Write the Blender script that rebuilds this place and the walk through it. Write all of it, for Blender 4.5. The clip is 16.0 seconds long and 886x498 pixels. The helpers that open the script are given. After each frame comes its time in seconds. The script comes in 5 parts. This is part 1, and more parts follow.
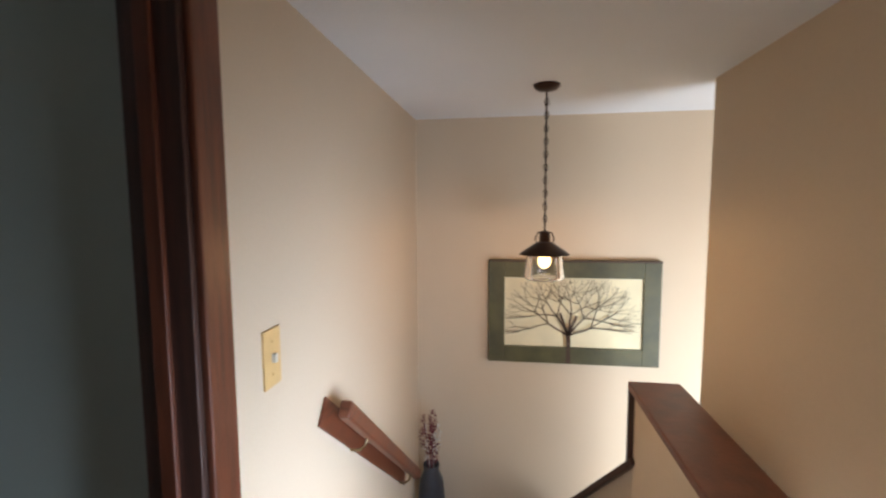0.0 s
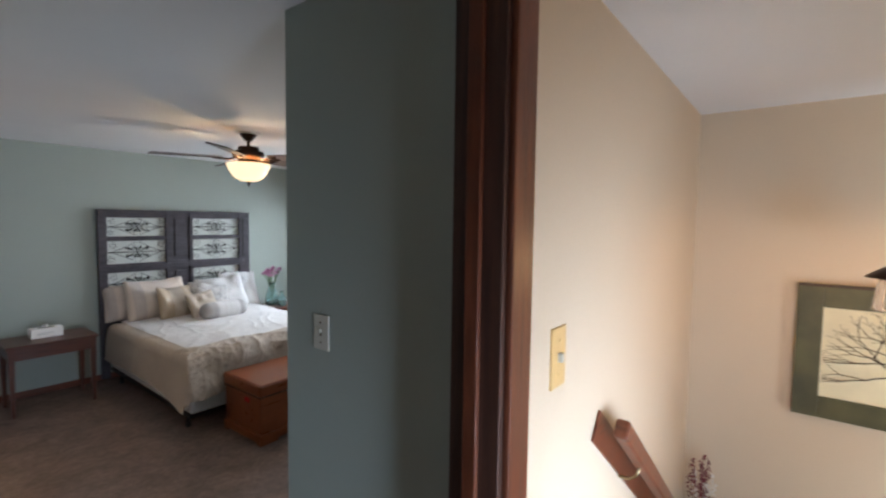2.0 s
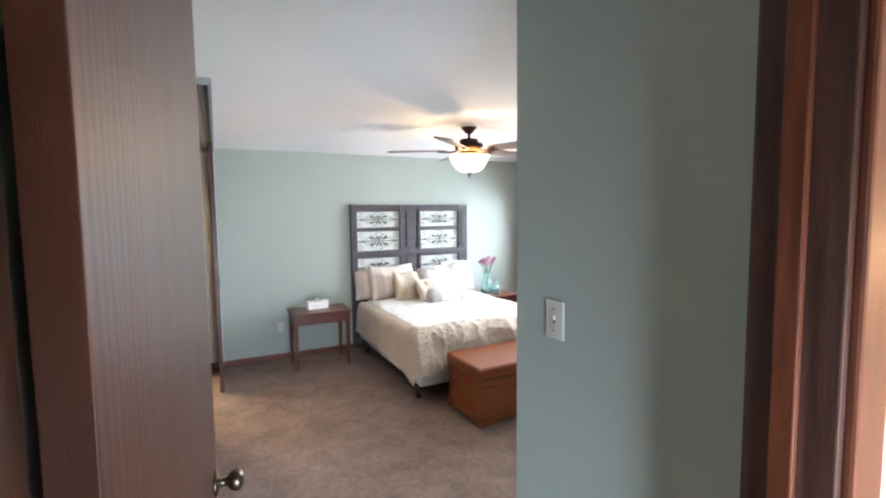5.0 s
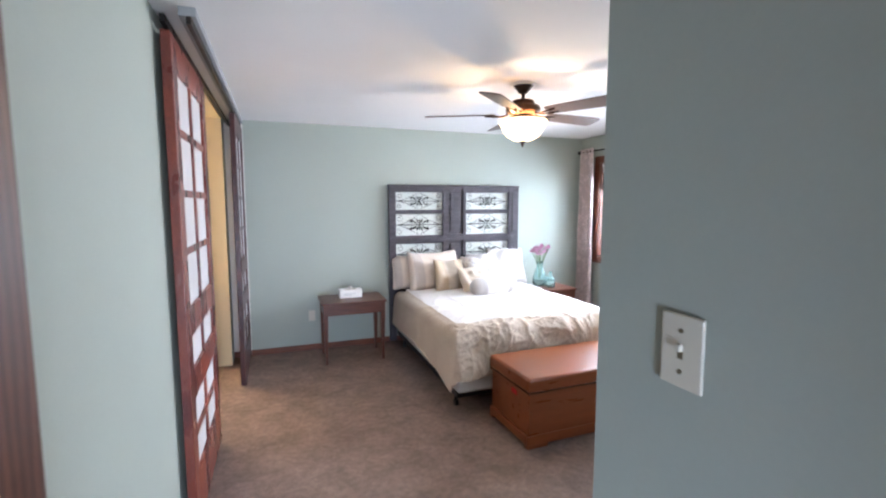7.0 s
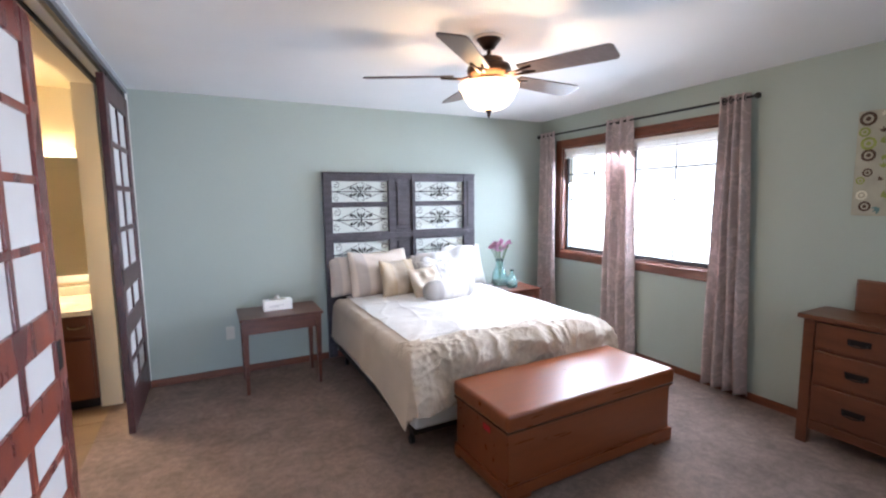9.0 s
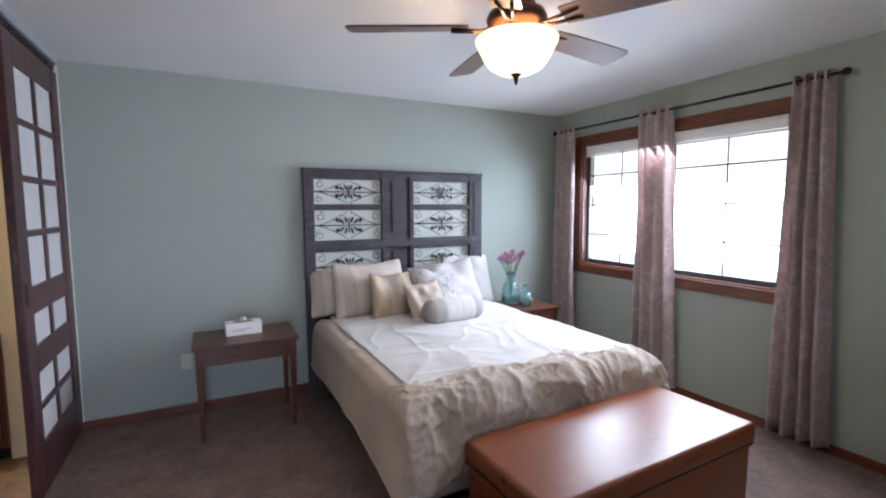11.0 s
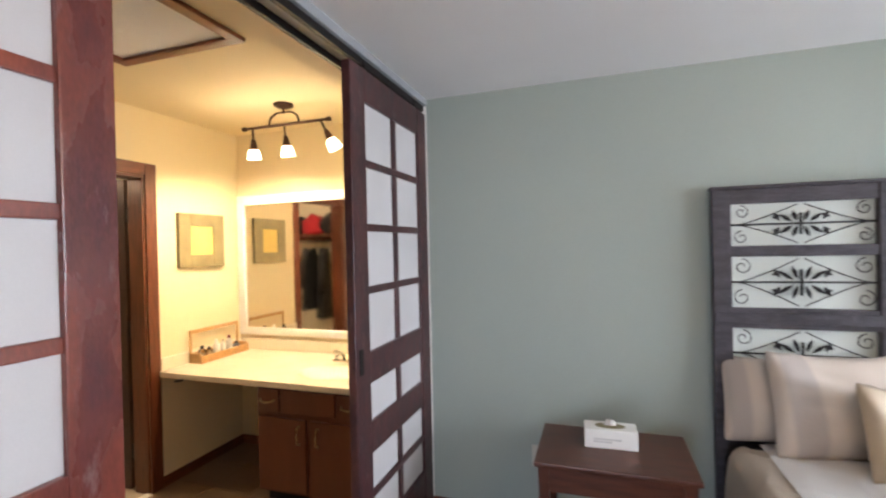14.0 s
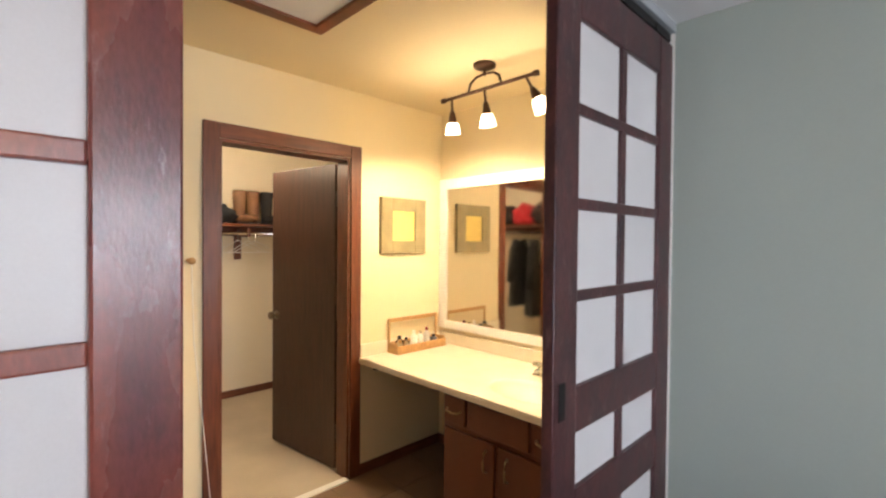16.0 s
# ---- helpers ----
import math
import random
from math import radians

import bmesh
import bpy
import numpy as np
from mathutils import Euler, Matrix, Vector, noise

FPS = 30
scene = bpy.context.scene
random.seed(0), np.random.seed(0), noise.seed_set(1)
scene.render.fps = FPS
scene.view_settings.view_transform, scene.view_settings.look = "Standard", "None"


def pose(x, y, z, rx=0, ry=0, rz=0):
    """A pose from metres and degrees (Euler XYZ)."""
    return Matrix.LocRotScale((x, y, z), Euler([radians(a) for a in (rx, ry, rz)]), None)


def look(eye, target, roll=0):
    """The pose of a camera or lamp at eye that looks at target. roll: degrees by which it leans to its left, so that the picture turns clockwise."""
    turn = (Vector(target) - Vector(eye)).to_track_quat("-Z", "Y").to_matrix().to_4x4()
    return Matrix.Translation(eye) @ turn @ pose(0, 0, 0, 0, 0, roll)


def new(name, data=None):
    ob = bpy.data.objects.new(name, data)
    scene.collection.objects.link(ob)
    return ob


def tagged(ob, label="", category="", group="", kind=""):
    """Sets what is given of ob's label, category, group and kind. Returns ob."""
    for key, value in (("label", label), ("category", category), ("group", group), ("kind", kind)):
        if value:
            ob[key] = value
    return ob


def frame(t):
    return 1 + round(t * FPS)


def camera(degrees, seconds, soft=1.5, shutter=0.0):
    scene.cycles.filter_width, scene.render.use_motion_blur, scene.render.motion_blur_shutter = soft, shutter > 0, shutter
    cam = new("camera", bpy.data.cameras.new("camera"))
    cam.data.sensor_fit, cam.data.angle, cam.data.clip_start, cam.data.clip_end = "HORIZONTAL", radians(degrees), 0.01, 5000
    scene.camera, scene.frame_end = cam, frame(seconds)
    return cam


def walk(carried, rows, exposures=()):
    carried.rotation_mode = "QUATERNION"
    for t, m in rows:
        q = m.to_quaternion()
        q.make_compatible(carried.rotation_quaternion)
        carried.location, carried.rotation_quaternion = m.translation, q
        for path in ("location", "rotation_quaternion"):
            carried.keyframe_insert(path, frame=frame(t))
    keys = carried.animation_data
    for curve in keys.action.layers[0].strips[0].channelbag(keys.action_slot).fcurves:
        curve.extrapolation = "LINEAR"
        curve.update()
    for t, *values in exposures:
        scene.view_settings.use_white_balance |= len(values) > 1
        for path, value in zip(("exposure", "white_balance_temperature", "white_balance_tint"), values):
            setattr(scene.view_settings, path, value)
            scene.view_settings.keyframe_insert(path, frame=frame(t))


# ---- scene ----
cam = camera(88.6, 16.0, soft=2.2, shutter=0.4)
PATH = [
    (0, (1.577, 0.865, 1.795), (3.548, 1.155, 1.612), -0.3),
    (0.5, (1.571, 0.911, 1.792), (3.497, 1.431, 1.646), 0.5),
    (1, (1.573, 0.961, 1.784), (3.41, 1.745, 1.664), 1.1),
    (1.5, (1.583, 0.999, 1.772), (3.299, 2.018, 1.653), 1.4),
    (2, (1.586, 1.019, 1.744), (3.161, 2.246, 1.62), 0.8),
    (2.5, (1.592, 1.052, 1.723), (3.008, 2.458, 1.586), 0.2),
    (3, (1.602, 1.091, 1.726), (2.849, 2.646, 1.565), -0.3),
    (3.5, (1.6, 1.124, 1.718), (2.682, 2.797, 1.55), -0.5),
    (4, (1.603, 1.15, 1.702), (2.575, 2.891, 1.54), -0.6),
    (4.5, (1.614, 1.173, 1.705), (2.524, 2.948, 1.545), -0.8),
    (5, (1.607, 1.178, 1.695), (2.494, 2.964, 1.54), -0.7),
    (7.5, (2.007, 1.901, 1.598), (2.667, 3.778, 1.389), 0.0),
    (8, (2.075, 2.096, 1.599), (2.807, 3.944, 1.38), -0.0),
    (8.5, (2.121, 2.281, 1.577), (2.951, 4.088, 1.36), -0.3),
    (9, (2.147, 2.387, 1.556), (3.045, 4.16, 1.334), -0.7),
    (11.3, (2.424, 3.123, 1.493), (3.335, 4.895, 1.323), -0.2),
    (11.5, (2.424, 3.182, 1.526), (3.282, 4.981, 1.366), 0.4),
    (12, (2.442, 3.41, 1.526), (3.08, 5.303, 1.414), 0.6),
    (12.5, (2.468, 3.627, 1.573), (2.823, 5.592, 1.472), 0.4),
    (13, (2.544, 3.838, 1.558), (2.542, 5.838, 1.499), -0.4),
    (13.5, (2.579, 4.056, 1.557), (2.225, 6.024, 1.527), -1.3),
    (14, (2.558, 4.228, 1.562), (1.919, 6.123, 1.549), -1.3),
    (14.5, (2.507, 4.374, 1.561), (1.635, 6.174, 1.56), -1.2),
    (15, (2.447, 4.52, 1.553), (1.351, 6.193, 1.548), -0.6),
    (15.5, (2.38, 4.663, 1.556), (1.083, 6.186, 1.536), -0.1),
    (16, (2.29, 4.783, 1.533), (0.863, 6.184, 1.502), 0.5),
]
EXPOSURES = ((0.0, -1.5, 6250, 13), (0.5, -1.62, 6250, 13), (1.0, -1.6, 6250, 13), (1.5, -1.38, 6250, 13), (2.0, -1.15, 6250, 13), (2.5, -0.92, 6300, 12), (3.0, -0.75, 6300, 12), (3.5, -0.5, 6300, 12), (4.0, -0.15, 6350, 12), (4.5, 0.14, 6450, 13), (5.0, 0.32, 6300, 13), (7.5, 0.24, 6050, 17), (8.0, 0.28, 6000, 17), (8.5, 0.10, 5950, 17), (9.0, -0.02, 5950, 17), (11.5, -0.77, 5950, 18), (12.5, -0.80, 6250, 17), (13.5, -0.46, 6500, 17), (14.5, -0.32, 6550, 17), (16.0, -0.37, 6550, 17))
walk(cam, [(t, look(eye, target, roll)) for t, eye, target, roll in PATH], exposures=EXPOSURES)
# ---- world and light ----
world = bpy.data.worlds.new("sky")
scene.world = world
world.use_nodes = True
wn = world.node_tree.nodes
sky = wn.new("ShaderNodeTexSky")
sky.sky_type = "NISHITA"
sky.sun_disc = False
sky.sun_elevation = radians(40)
sky.sun_rotation = radians(200)
sky.air_density, sky.dust_density = 1.0, 4.0
world.node_tree.links.new(sky.outputs[0], wn["Background"].inputs[0])
wn["Background"].inputs[1].default_value = 0.12


def lamp(name, kind, m, power, colour, size=0.1, size_y=None, spot=None):
    data = bpy.data.lights.new(name, kind)
    data.energy, data.color = power, colour
    if kind == "AREA":
        data.size = size
        if size_y:
            data.shape, data.size_y = "RECTANGLE", size_y
    elif kind != "SUN":
        data.shadow_soft_size = size
    if spot:
        data.spot_size, data.spot_blend = radians(spot), 0.6
    ob = new(name, data)
    ob.matrix_world = m
    return ob


WARM = (1.0, 0.72, 0.42)
DAY = (0.80, 0.91, 1.0)
sun = lamp("sun", "SUN", look((0, 0, 10), (2, 8, 0)), 0.8, (1.0, 0.95, 0.88))
sun.data.angle = radians(12)
# sky light in openings; bedroom south, hall and hall south ones are added
lamp("window_light", "AREA", look((5.885, 5.52, 1.50), (4.0, 5.55, 0.42)), 150, DAY, 1.7, 1.1).data.spread = radians(150)
# general fill for the bedroom, from an opening that is made up
lamp("bedroom_south_fill", "AREA", look((4.2, 2.30, 1.45), (4.0, 5.0, 1.0)), 10, DAY, 1.5, 1.2)
lamp("landing_light", "AREA", look((2.90, -1.4, 0.4), (4.6, -0.2, -0.1)), 330, DAY, 1.4, 1.3)
# added fill for the hall, no source known at this end
lamp("hall_west_fill", "AREA", look((-1.05, 0.5, 1.3), (2.0, 0.6, 1.2)), 11, DAY, 1.2, 1.2)
# added lamp that brightens the stair side wall through a made-up opening
lamp("hall_south_fill", "AREA", look((2.12, -0.10, 0.65), (3.4, 1.5, 0.3)), 116, (0.68, 0.82, 1.0), 0.9, 1.1).data.spread = radians(115)
# electric lamps
lamp("fan_bulb", "POINT", pose(3.58, 4.62, 2.125), 24, WARM, 0.02)
lamp("pendant_bulb", "POINT", pose(3.85, 0.695, 1.52), 16, (1.0, 0.6, 0.28), 0.03)
for bx, tx in ((0.36, 0.25), (0.70, 0.66), (1.08, 1.22)):
    lamp("spot_bulb", "SPOT", look((bx, 6.62, 2.17), (tx, 6.80, 1.2)), 62, (1.0, 0.79, 0.48), 0.04, spot=164)
for bx in (0.42, 0.68, 1.02):
    lamp("shade_glow", "POINT", pose(bx, 6.56, 2.17), 3.8, (1.0, 0.82, 0.54), 0.06)
lamp("closet_bulb", "POINT", pose(-1.2, 5.95, 2.32), 50, (1.0, 0.80, 0.52), 0.08)


# ---- materials ----
def mat(name, colour, rough=0.6, metal=0.0, vary=0.08, scale=3.0, bump=0.0, bump_scale=60.0, stretch=None, colour2=None, spec=0.5, fine=0.0, fine_scale=200.0, scuff=None):
    m = bpy.data.materials.new(name)
    m.use_nodes = True
    nt = m.node_tree
    n, l = nt.nodes, nt.links
    b = n["Principled BSDF"]
    b.inputs["Roughness"].default_value = rough
    b.inputs["Metallic"].default_value = metal
    b.inputs["Specular IOR Level"].default_value = spec
    tc = n.new("ShaderNodeTexCoord")
    src = tc.outputs["Object"]
    if stretch:
        mp = n.new("ShaderNodeMapping")
        mp.inputs["Scale"].default_value = stretch
        l.new(src, mp.inputs["Vector"])
        src = mp.outputs[0]
    tx = n.new("ShaderNodeTexNoise")
    tx.inputs["Scale"].default_value = scale
    tx.inputs["Detail"].default_value = 6
    l.new(src, tx.inputs["Vector"])
    ramp = n.new("ShaderNodeMix")
    ramp.data_type = "RGBA"
    dark = colour2 or tuple(c * (1 - vary) for c in colour)
    light = colour if colour2 else tuple(min(1, c * (1 + vary)) for c in colour)
    ramp.inputs["A"].default_value = (*dark, 1)
    ramp.inputs["B"].default_value = (*light, 1)
    cr = n.new("ShaderNodeMapRange")
    cr.inputs["From Min"].default_value, cr.inputs["From Max"].default_value = 0.3, 0.7
    l.new(tx.outputs["Fac"], cr.inputs["Value"])
    l.new(cr.outputs[0], ramp.inputs["Factor"])
    out = ramp.outputs["Result"]
    if fine:
        t2 = n.new("ShaderNodeTexNoise")
        t2.inputs["Scale"].default_value = fine_scale
        t2.inputs["Detail"].default_value = 3
        l.new(src, t2.inputs["Vector"])
        mr = n.new("ShaderNodeMapRange")
        mr.inputs["From Min"].default_value, mr.inputs["From Max"].default_value = 0.25, 0.75
        mr.inputs["To Min"].default_value, mr.inputs["To Max"].default_value = 1 - fine, 1 + fine
        l.new(t2.outputs["Fac"], mr.inputs["Value"])
        mul = n.new("ShaderNodeVectorMath")
        mul.operation = "SCALE"
        l.new(out, mul.inputs[0])
        l.new(mr.outputs[0], mul.inputs["Scale"])
        out = mul.outputs[0]
    if scuff:
        sm = n.new("ShaderNodeMapping")
        sm.inputs["Scale"].default_value = (3.0, 3.0, 1.0)
        l.new(tc.outputs["Object"], sm.inputs["Vector"])
        sn = n.new("ShaderNodeTexNoise")
        sn.inputs["Scale"].default_value = 7.0
        sn.inputs["Detail"].default_value = 10
        sn.inputs["Roughness"].default_value = 0.75
        l.new(sm.outputs[0], sn.inputs["Vector"])
        sr = n.new("ShaderNodeMapRange")
        sr.inputs["From Min"].default_value, sr.inputs["From Max"].default_value = 0.57, 0.69
        sr.inputs["To Max"].default_value = 0.5
        l.new(sn.outputs["Fac"], sr.inputs["Value"])
        sx = n.new("ShaderNodeMix")
        sx.data_type = "RGBA"
        l.new(sr.outputs[0], sx.inputs["Factor"])
        l.new(out, sx.inputs["A"])
        sx.inputs["B"].default_value = (*scuff, 1)
        out = sx.outputs["Result"]
    l.new(out, b.inputs["Base Color"])
    rr = n.new("ShaderNodeMapRange")
    rr.inputs["To Min"].default_value, rr.inputs["To Max"].default_value = max(0.02, rough - 0.08), min(1, rough + 0.08)
    l.new(tx.outputs["Fac"], rr.inputs["Value"])
    l.new(rr.outputs[0], b.inputs["Roughness"])
    if bump:
        bt = n.new("ShaderNodeTexNoise")
        bt.inputs["Scale"].default_value = bump_scale
        bt.inputs["Detail"].default_value = 4
        l.new(src, bt.inputs["Vector"])
        bp = n.new("ShaderNodeBump")
        bp.inputs["Strength"].default_value = bump
        bp.inputs["Distance"].default_value = 0.01
        l.new(bt.outputs["Fac"], bp.inputs["Height"])
        l.new(bp.outputs[0], b.inputs["Normal"])
    return m


def glow(name, colour, power):
    m = bpy.data.materials.new(name)
    m.use_nodes = True
    b = m.node_tree.nodes["Principled BSDF"]
    b.inputs["Base Color"].default_value = (*colour, 1)
    b.inputs["Emission Color"].default_value = (*colour, 1)
    b.inputs["Emission Strength"].default_value = power
    return m


def glass(name, colour=(1, 1, 1), rough=0.02):
    m = bpy.data.materials.new(name)
    m.use_nodes = True
    b = m.node_tree.nodes["Principled BSDF"]
    b.inputs["Base Color"].default_value = (*colour, 1)
    b.inputs["Roughness"].default_value = rough
    b.inputs["Transmission Weight"].default_value = 1.0
    b.inputs["IOR"].default_value = 1.45
    return m


GREEN = mat("sage_green_paint", (0.358, 0.404, 0.362), 0.72, vary=0.03, scale=1.2, bump=0.05, bump_scale=150, fine=0.015, fine_scale=90)
BEIGE = mat("beige_paint", (0.60, 0.475, 0.335), 0.75, vary=0.03, scale=1.2, bump=0.05, bump_scale=150, fine=0.015, fine_scale=90)
YELLOW = mat("pale_yellow_paint", (0.78, 0.66, 0.43), 0.7, vary=0.03, scale=1.2, bump=0.05, bump_scale=150)
CREAM = mat("closet_cream_paint", (0.76, 0.68, 0.52), 0.7, vary=0.03, scale=1.2, bump=0.05, bump_scale=150)
CEIL = mat("white_ceiling_paint", (0.76, 0.76, 0.76), 0.85, vary=0.02, scale=2, bump=0.12, bump_scale=90)
def mottle(m, scale, lo, hi, distort=0.0, detail=5, f0=0.35, f1=0.65, bump=0.0):
    """Multiplies a material's colour by blotches of the given scale, with a matching relief."""
    nt = m.node_tree
    n, l = nt.nodes, nt.links
    b = n["Principled BSDF"]
    tc = n.new("ShaderNodeTexCoord")
    tx = n.new("ShaderNodeTexNoise")
    tx.inputs["Scale"].default_value = scale
    tx.inputs["Detail"].default_value = detail
    tx.inputs["Distortion"].default_value = distort
    l.new(tc.outputs["Object"], tx.inputs["Vector"])
    mr = n.new("ShaderNodeMapRange")
    mr.inputs["From Min"].default_value, mr.inputs["From Max"].default_value = f0, f1
    mr.inputs["To Min"].default_value, mr.inputs["To Max"].default_value = lo, hi
    l.new(tx.outputs["Fac"], mr.inputs["Value"])
    mul = n.new("ShaderNodeVectorMath")
    mul.operation = "SCALE"
    l.new(b.inputs["Base Color"].links[0].from_socket, mul.inputs[0])
    l.new(mr.outputs[0], mul.inputs["Scale"])
    l.new(mul.outputs[0], b.inputs["Base Color"])
    if bump:
        bp = n.new("ShaderNodeBump")
        bp.inputs["Strength"].default_value = bump
        bp.inputs["Distance"].default_value = 0.02
        l.new(tx.outputs["Fac"], bp.inputs["Height"])
        if b.inputs["Normal"].links:
            l.new(b.inputs["Normal"].links[0].from_socket, bp.inputs["Normal"])
        l.new(bp.outputs[0], b.inputs["Normal"])
    return m


def banded(name, bands, rough=0.75, soft=0.02, bump_scale=160):
    """Cloth woven in upright bands; bands are (x where it starts, colour)."""
    m = mat(name, bands[0][1], rough, vary=0.04, bump=0.2, bump_scale=bump_scale)
    nt = m.node_tree
    n, l = nt.nodes, nt.links
    tc = n.new("ShaderNodeTexCoord")
    sep = n.new("ShaderNodeSeparateXYZ")
    l.new(tc.outputs["Object"], sep.inputs[0])
    out = None
    for x, c in bands:
        if out is None:
            rgb = n.new("ShaderNodeRGB")
            rgb.outputs[0].default_value = (*c, 1)
            out = rgb.outputs[0]
            continue
        st = n.new("ShaderNodeMapRange")
        st.inputs["From Min"].default_value, st.inputs["From Max"].default_value = x - soft / 2, x + soft / 2
        l.new(sep.outputs["X"], st.inputs["Value"])
        mx = n.new("ShaderNodeMix")
        mx.data_type = "RGBA"
        l.new(st.outputs[0], mx.inputs["Factor"])
        l.new(out, mx.inputs["A"])
        mx.inputs["B"].default_value = (*c, 1)
        out = mx.outputs["Result"]
    l.new(out, n["Principled BSDF"].inputs["Base Color"])
    return m


CARPET = mat("taupe_carpet", (0.262, 0.194, 0.166), 0.95, vary=0.12, scale=1.8, bump=0.8, bump_scale=240, fine=0.26, fine_scale=170, spec=0.08)
mottle(CARPET, 5.5, 0.86, 1.10, 0.5, 8, bump=0.2)
mottle(CARPET, 24.0, 0.86, 1.10, 0.5, 5, bump=0.25)
CARPET2 = mat("closet_beige_carpet", (0.55, 0.47, 0.36), 0.95, vary=0.08, scale=3, bump=0.7, bump_scale=260, fine=0.2, spec=0.1)
WOOD_TRIM = mat("stained_wood_trim", (0.112, 0.030, 0.012), 0.38, scale=5, stretch=(12, 12, 1.2), vary=0.35, bump=0.1, bump_scale=40, fine=0.15, fine_scale=60)
WOOD_TRIM_X = mat("stained_wood_trim_level", (0.140, 0.040, 0.017), 0.38, scale=5, stretch=(1.5, 1.5, 12), vary=0.35, bump=0.1, bump_scale=40)
WOOD_DARK = mat("dark_walnut_and_shaded_jamb", (0.052, 0.021, 0.013), 0.42, scale=4, stretch=(14, 14, 0.8), vary=0.4, bump=0.15, bump_scale=30, fine=0.2, fine_scale=40)
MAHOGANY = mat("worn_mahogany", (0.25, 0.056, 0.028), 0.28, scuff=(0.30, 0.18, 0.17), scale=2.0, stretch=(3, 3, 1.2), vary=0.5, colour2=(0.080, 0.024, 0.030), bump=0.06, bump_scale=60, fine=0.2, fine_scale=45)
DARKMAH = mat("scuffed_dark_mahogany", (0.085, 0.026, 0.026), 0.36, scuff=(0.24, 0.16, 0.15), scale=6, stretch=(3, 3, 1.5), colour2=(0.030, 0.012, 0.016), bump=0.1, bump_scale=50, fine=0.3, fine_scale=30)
NIGHT = mat("reddish_table_wood", (0.085, 0.025, 0.013), 0.33, scale=4, stretch=(1.5, 12, 12), vary=0.35, bump=0.08)
HONEY = mat("honey_cedar", (0.215, 0.058, 0.018), 0.30, scale=2.4, stretch=(0.8, 7, 7), vary=0.10, fine=0.07, fine_scale=22)
OAK = mat("dresser_oak", (0.115, 0.036, 0.015), 0.34, scale=2.5, stretch=(6, 1.5, 6), vary=0.2, bump=0.05)
DOORLEAF = mat("reddish_walnut_veneer", (0.082, 0.031, 0.020), 0.42, scale=2.2, stretch=(14, 14, 0.6), vary=0.22, bump=0.08, bump_scale=40, fine=0.12, fine_scale=40)
dn = DOORLEAF.node_tree
wv = dn.nodes.new("ShaderNodeTexWave")
wv.bands_direction = "Y"
wv.inputs["Scale"].default_value = 9.0
wv.inputs["Distortion"].default_value = 9.0
wv.inputs["Detail"].default_value = 3.0
wv.inputs["Detail Scale"].default_value = 0.55
wm = dn.nodes.new("ShaderNodeMapping")
wm.inputs["Scale"].default_value = (1.0, 1.6, 0.28)
wc = dn.nodes.new("ShaderNodeTexCoord")
dn.links.new(wc.outputs["Object"], wm.inputs["Vector"])
dn.links.new(wm.outputs[0], wv.inputs["Vector"])
wr = dn.nodes.new("ShaderNodeMapRange")
wr.inputs["To Min"].default_value, wr.inputs["To Max"].default_value = 0.62, 1.30
dn.links.new(wv.outputs["Fac"], wr.inputs["Value"])
wx = dn.nodes.new("ShaderNodeVectorMath")
wx.operation = "SCALE"
base_in = dn.nodes["Principled BSDF"].inputs["Base Color"]
dn.links.new(base_in.links[0].from_socket, wx.inputs[0])
dn.links.new(wr.outputs[0], wx.inputs["Scale"])
dn.links.new(wx.outputs[0], base_in)
BARGREY = mat("grey_grille_bars", (0.07, 0.073, 0.08), 0.5, vary=0.05)
PALEPANE = mat("pale_backing_glass", (0.66, 0.70, 0.66), 0.35, vary=0.03)
VANITY = mat("vanity_wood", (0.120, 0.036, 0.016), 0.36, scale=2, stretch=(6, 6, 1.2), vary=0.12, bump=0.08)
PINE = mat("pale_pine", (0.52, 0.30, 0.12), 0.45, scale=4, stretch=(1.5, 8, 8), vary=0.2)
HEADW = mat("weathered_dark_headboard", (0.060, 0.050, 0.062), 0.55, scuff=(0.16, 0.14, 0.16), scale=9, stretch=(1, 1, 5), colour2=(0.022, 0.018, 0.024), bump=0.3, bump_scale=40, fine=0.35, fine_scale=35)
LINEN = mat("white_linen", (0.70, 0.68, 0.665), 0.85, vary=0.03, scale=4, bump=0.25, bump_scale=220, fine=0.03)
DUVET = mat("cream_duvet", (0.50, 0.425, 0.35), 0.88, vary=0.06, scale=3, bump=0.3, bump_scale=200, fine=0.05)
SKIRT = mat("pale_boxspring_cloth", (0.66, 0.65, 0.63), 0.85, vary=0.04, bump=0.2, bump_scale=200)
CREAM_C, TAUPE_C, CHAMP_C, GREY_C, WHITE_C = (0.62, 0.53, 0.45), (0.46, 0.40, 0.36), (0.47, 0.37, 0.26), (0.42, 0.40, 0.39), (0.70, 0.68, 0.66)
PILLOW_SHAM = banded("taupe_banded_sham", ((-1, CREAM_C), (-0.23, TAUPE_C), (-0.15, CREAM_C), (0.16, TAUPE_C), (0.23, CREAM_C)))
PILLOW_BAND = banded("cream_sham_with_taupe_band", ((-1, CREAM_C), (-0.27, TAUPE_C), (-0.16, CREAM_C)))
PILLOW_CHAMP = banded("champagne_banded_cushion", ((-1, CHAMP_C), (-0.06, (0.57, 0.50, 0.42)), (0.05, CHAMP_C)), 0.5)
PILLOW_FLORAL = mottle(mat("grey_floral_cushion", (0.60, 0.57, 0.55), 0.75, vary=0.05, scale=6, bump=0.2, bump_scale=140), 22, 0.55, 1.05, 1.2, 2)
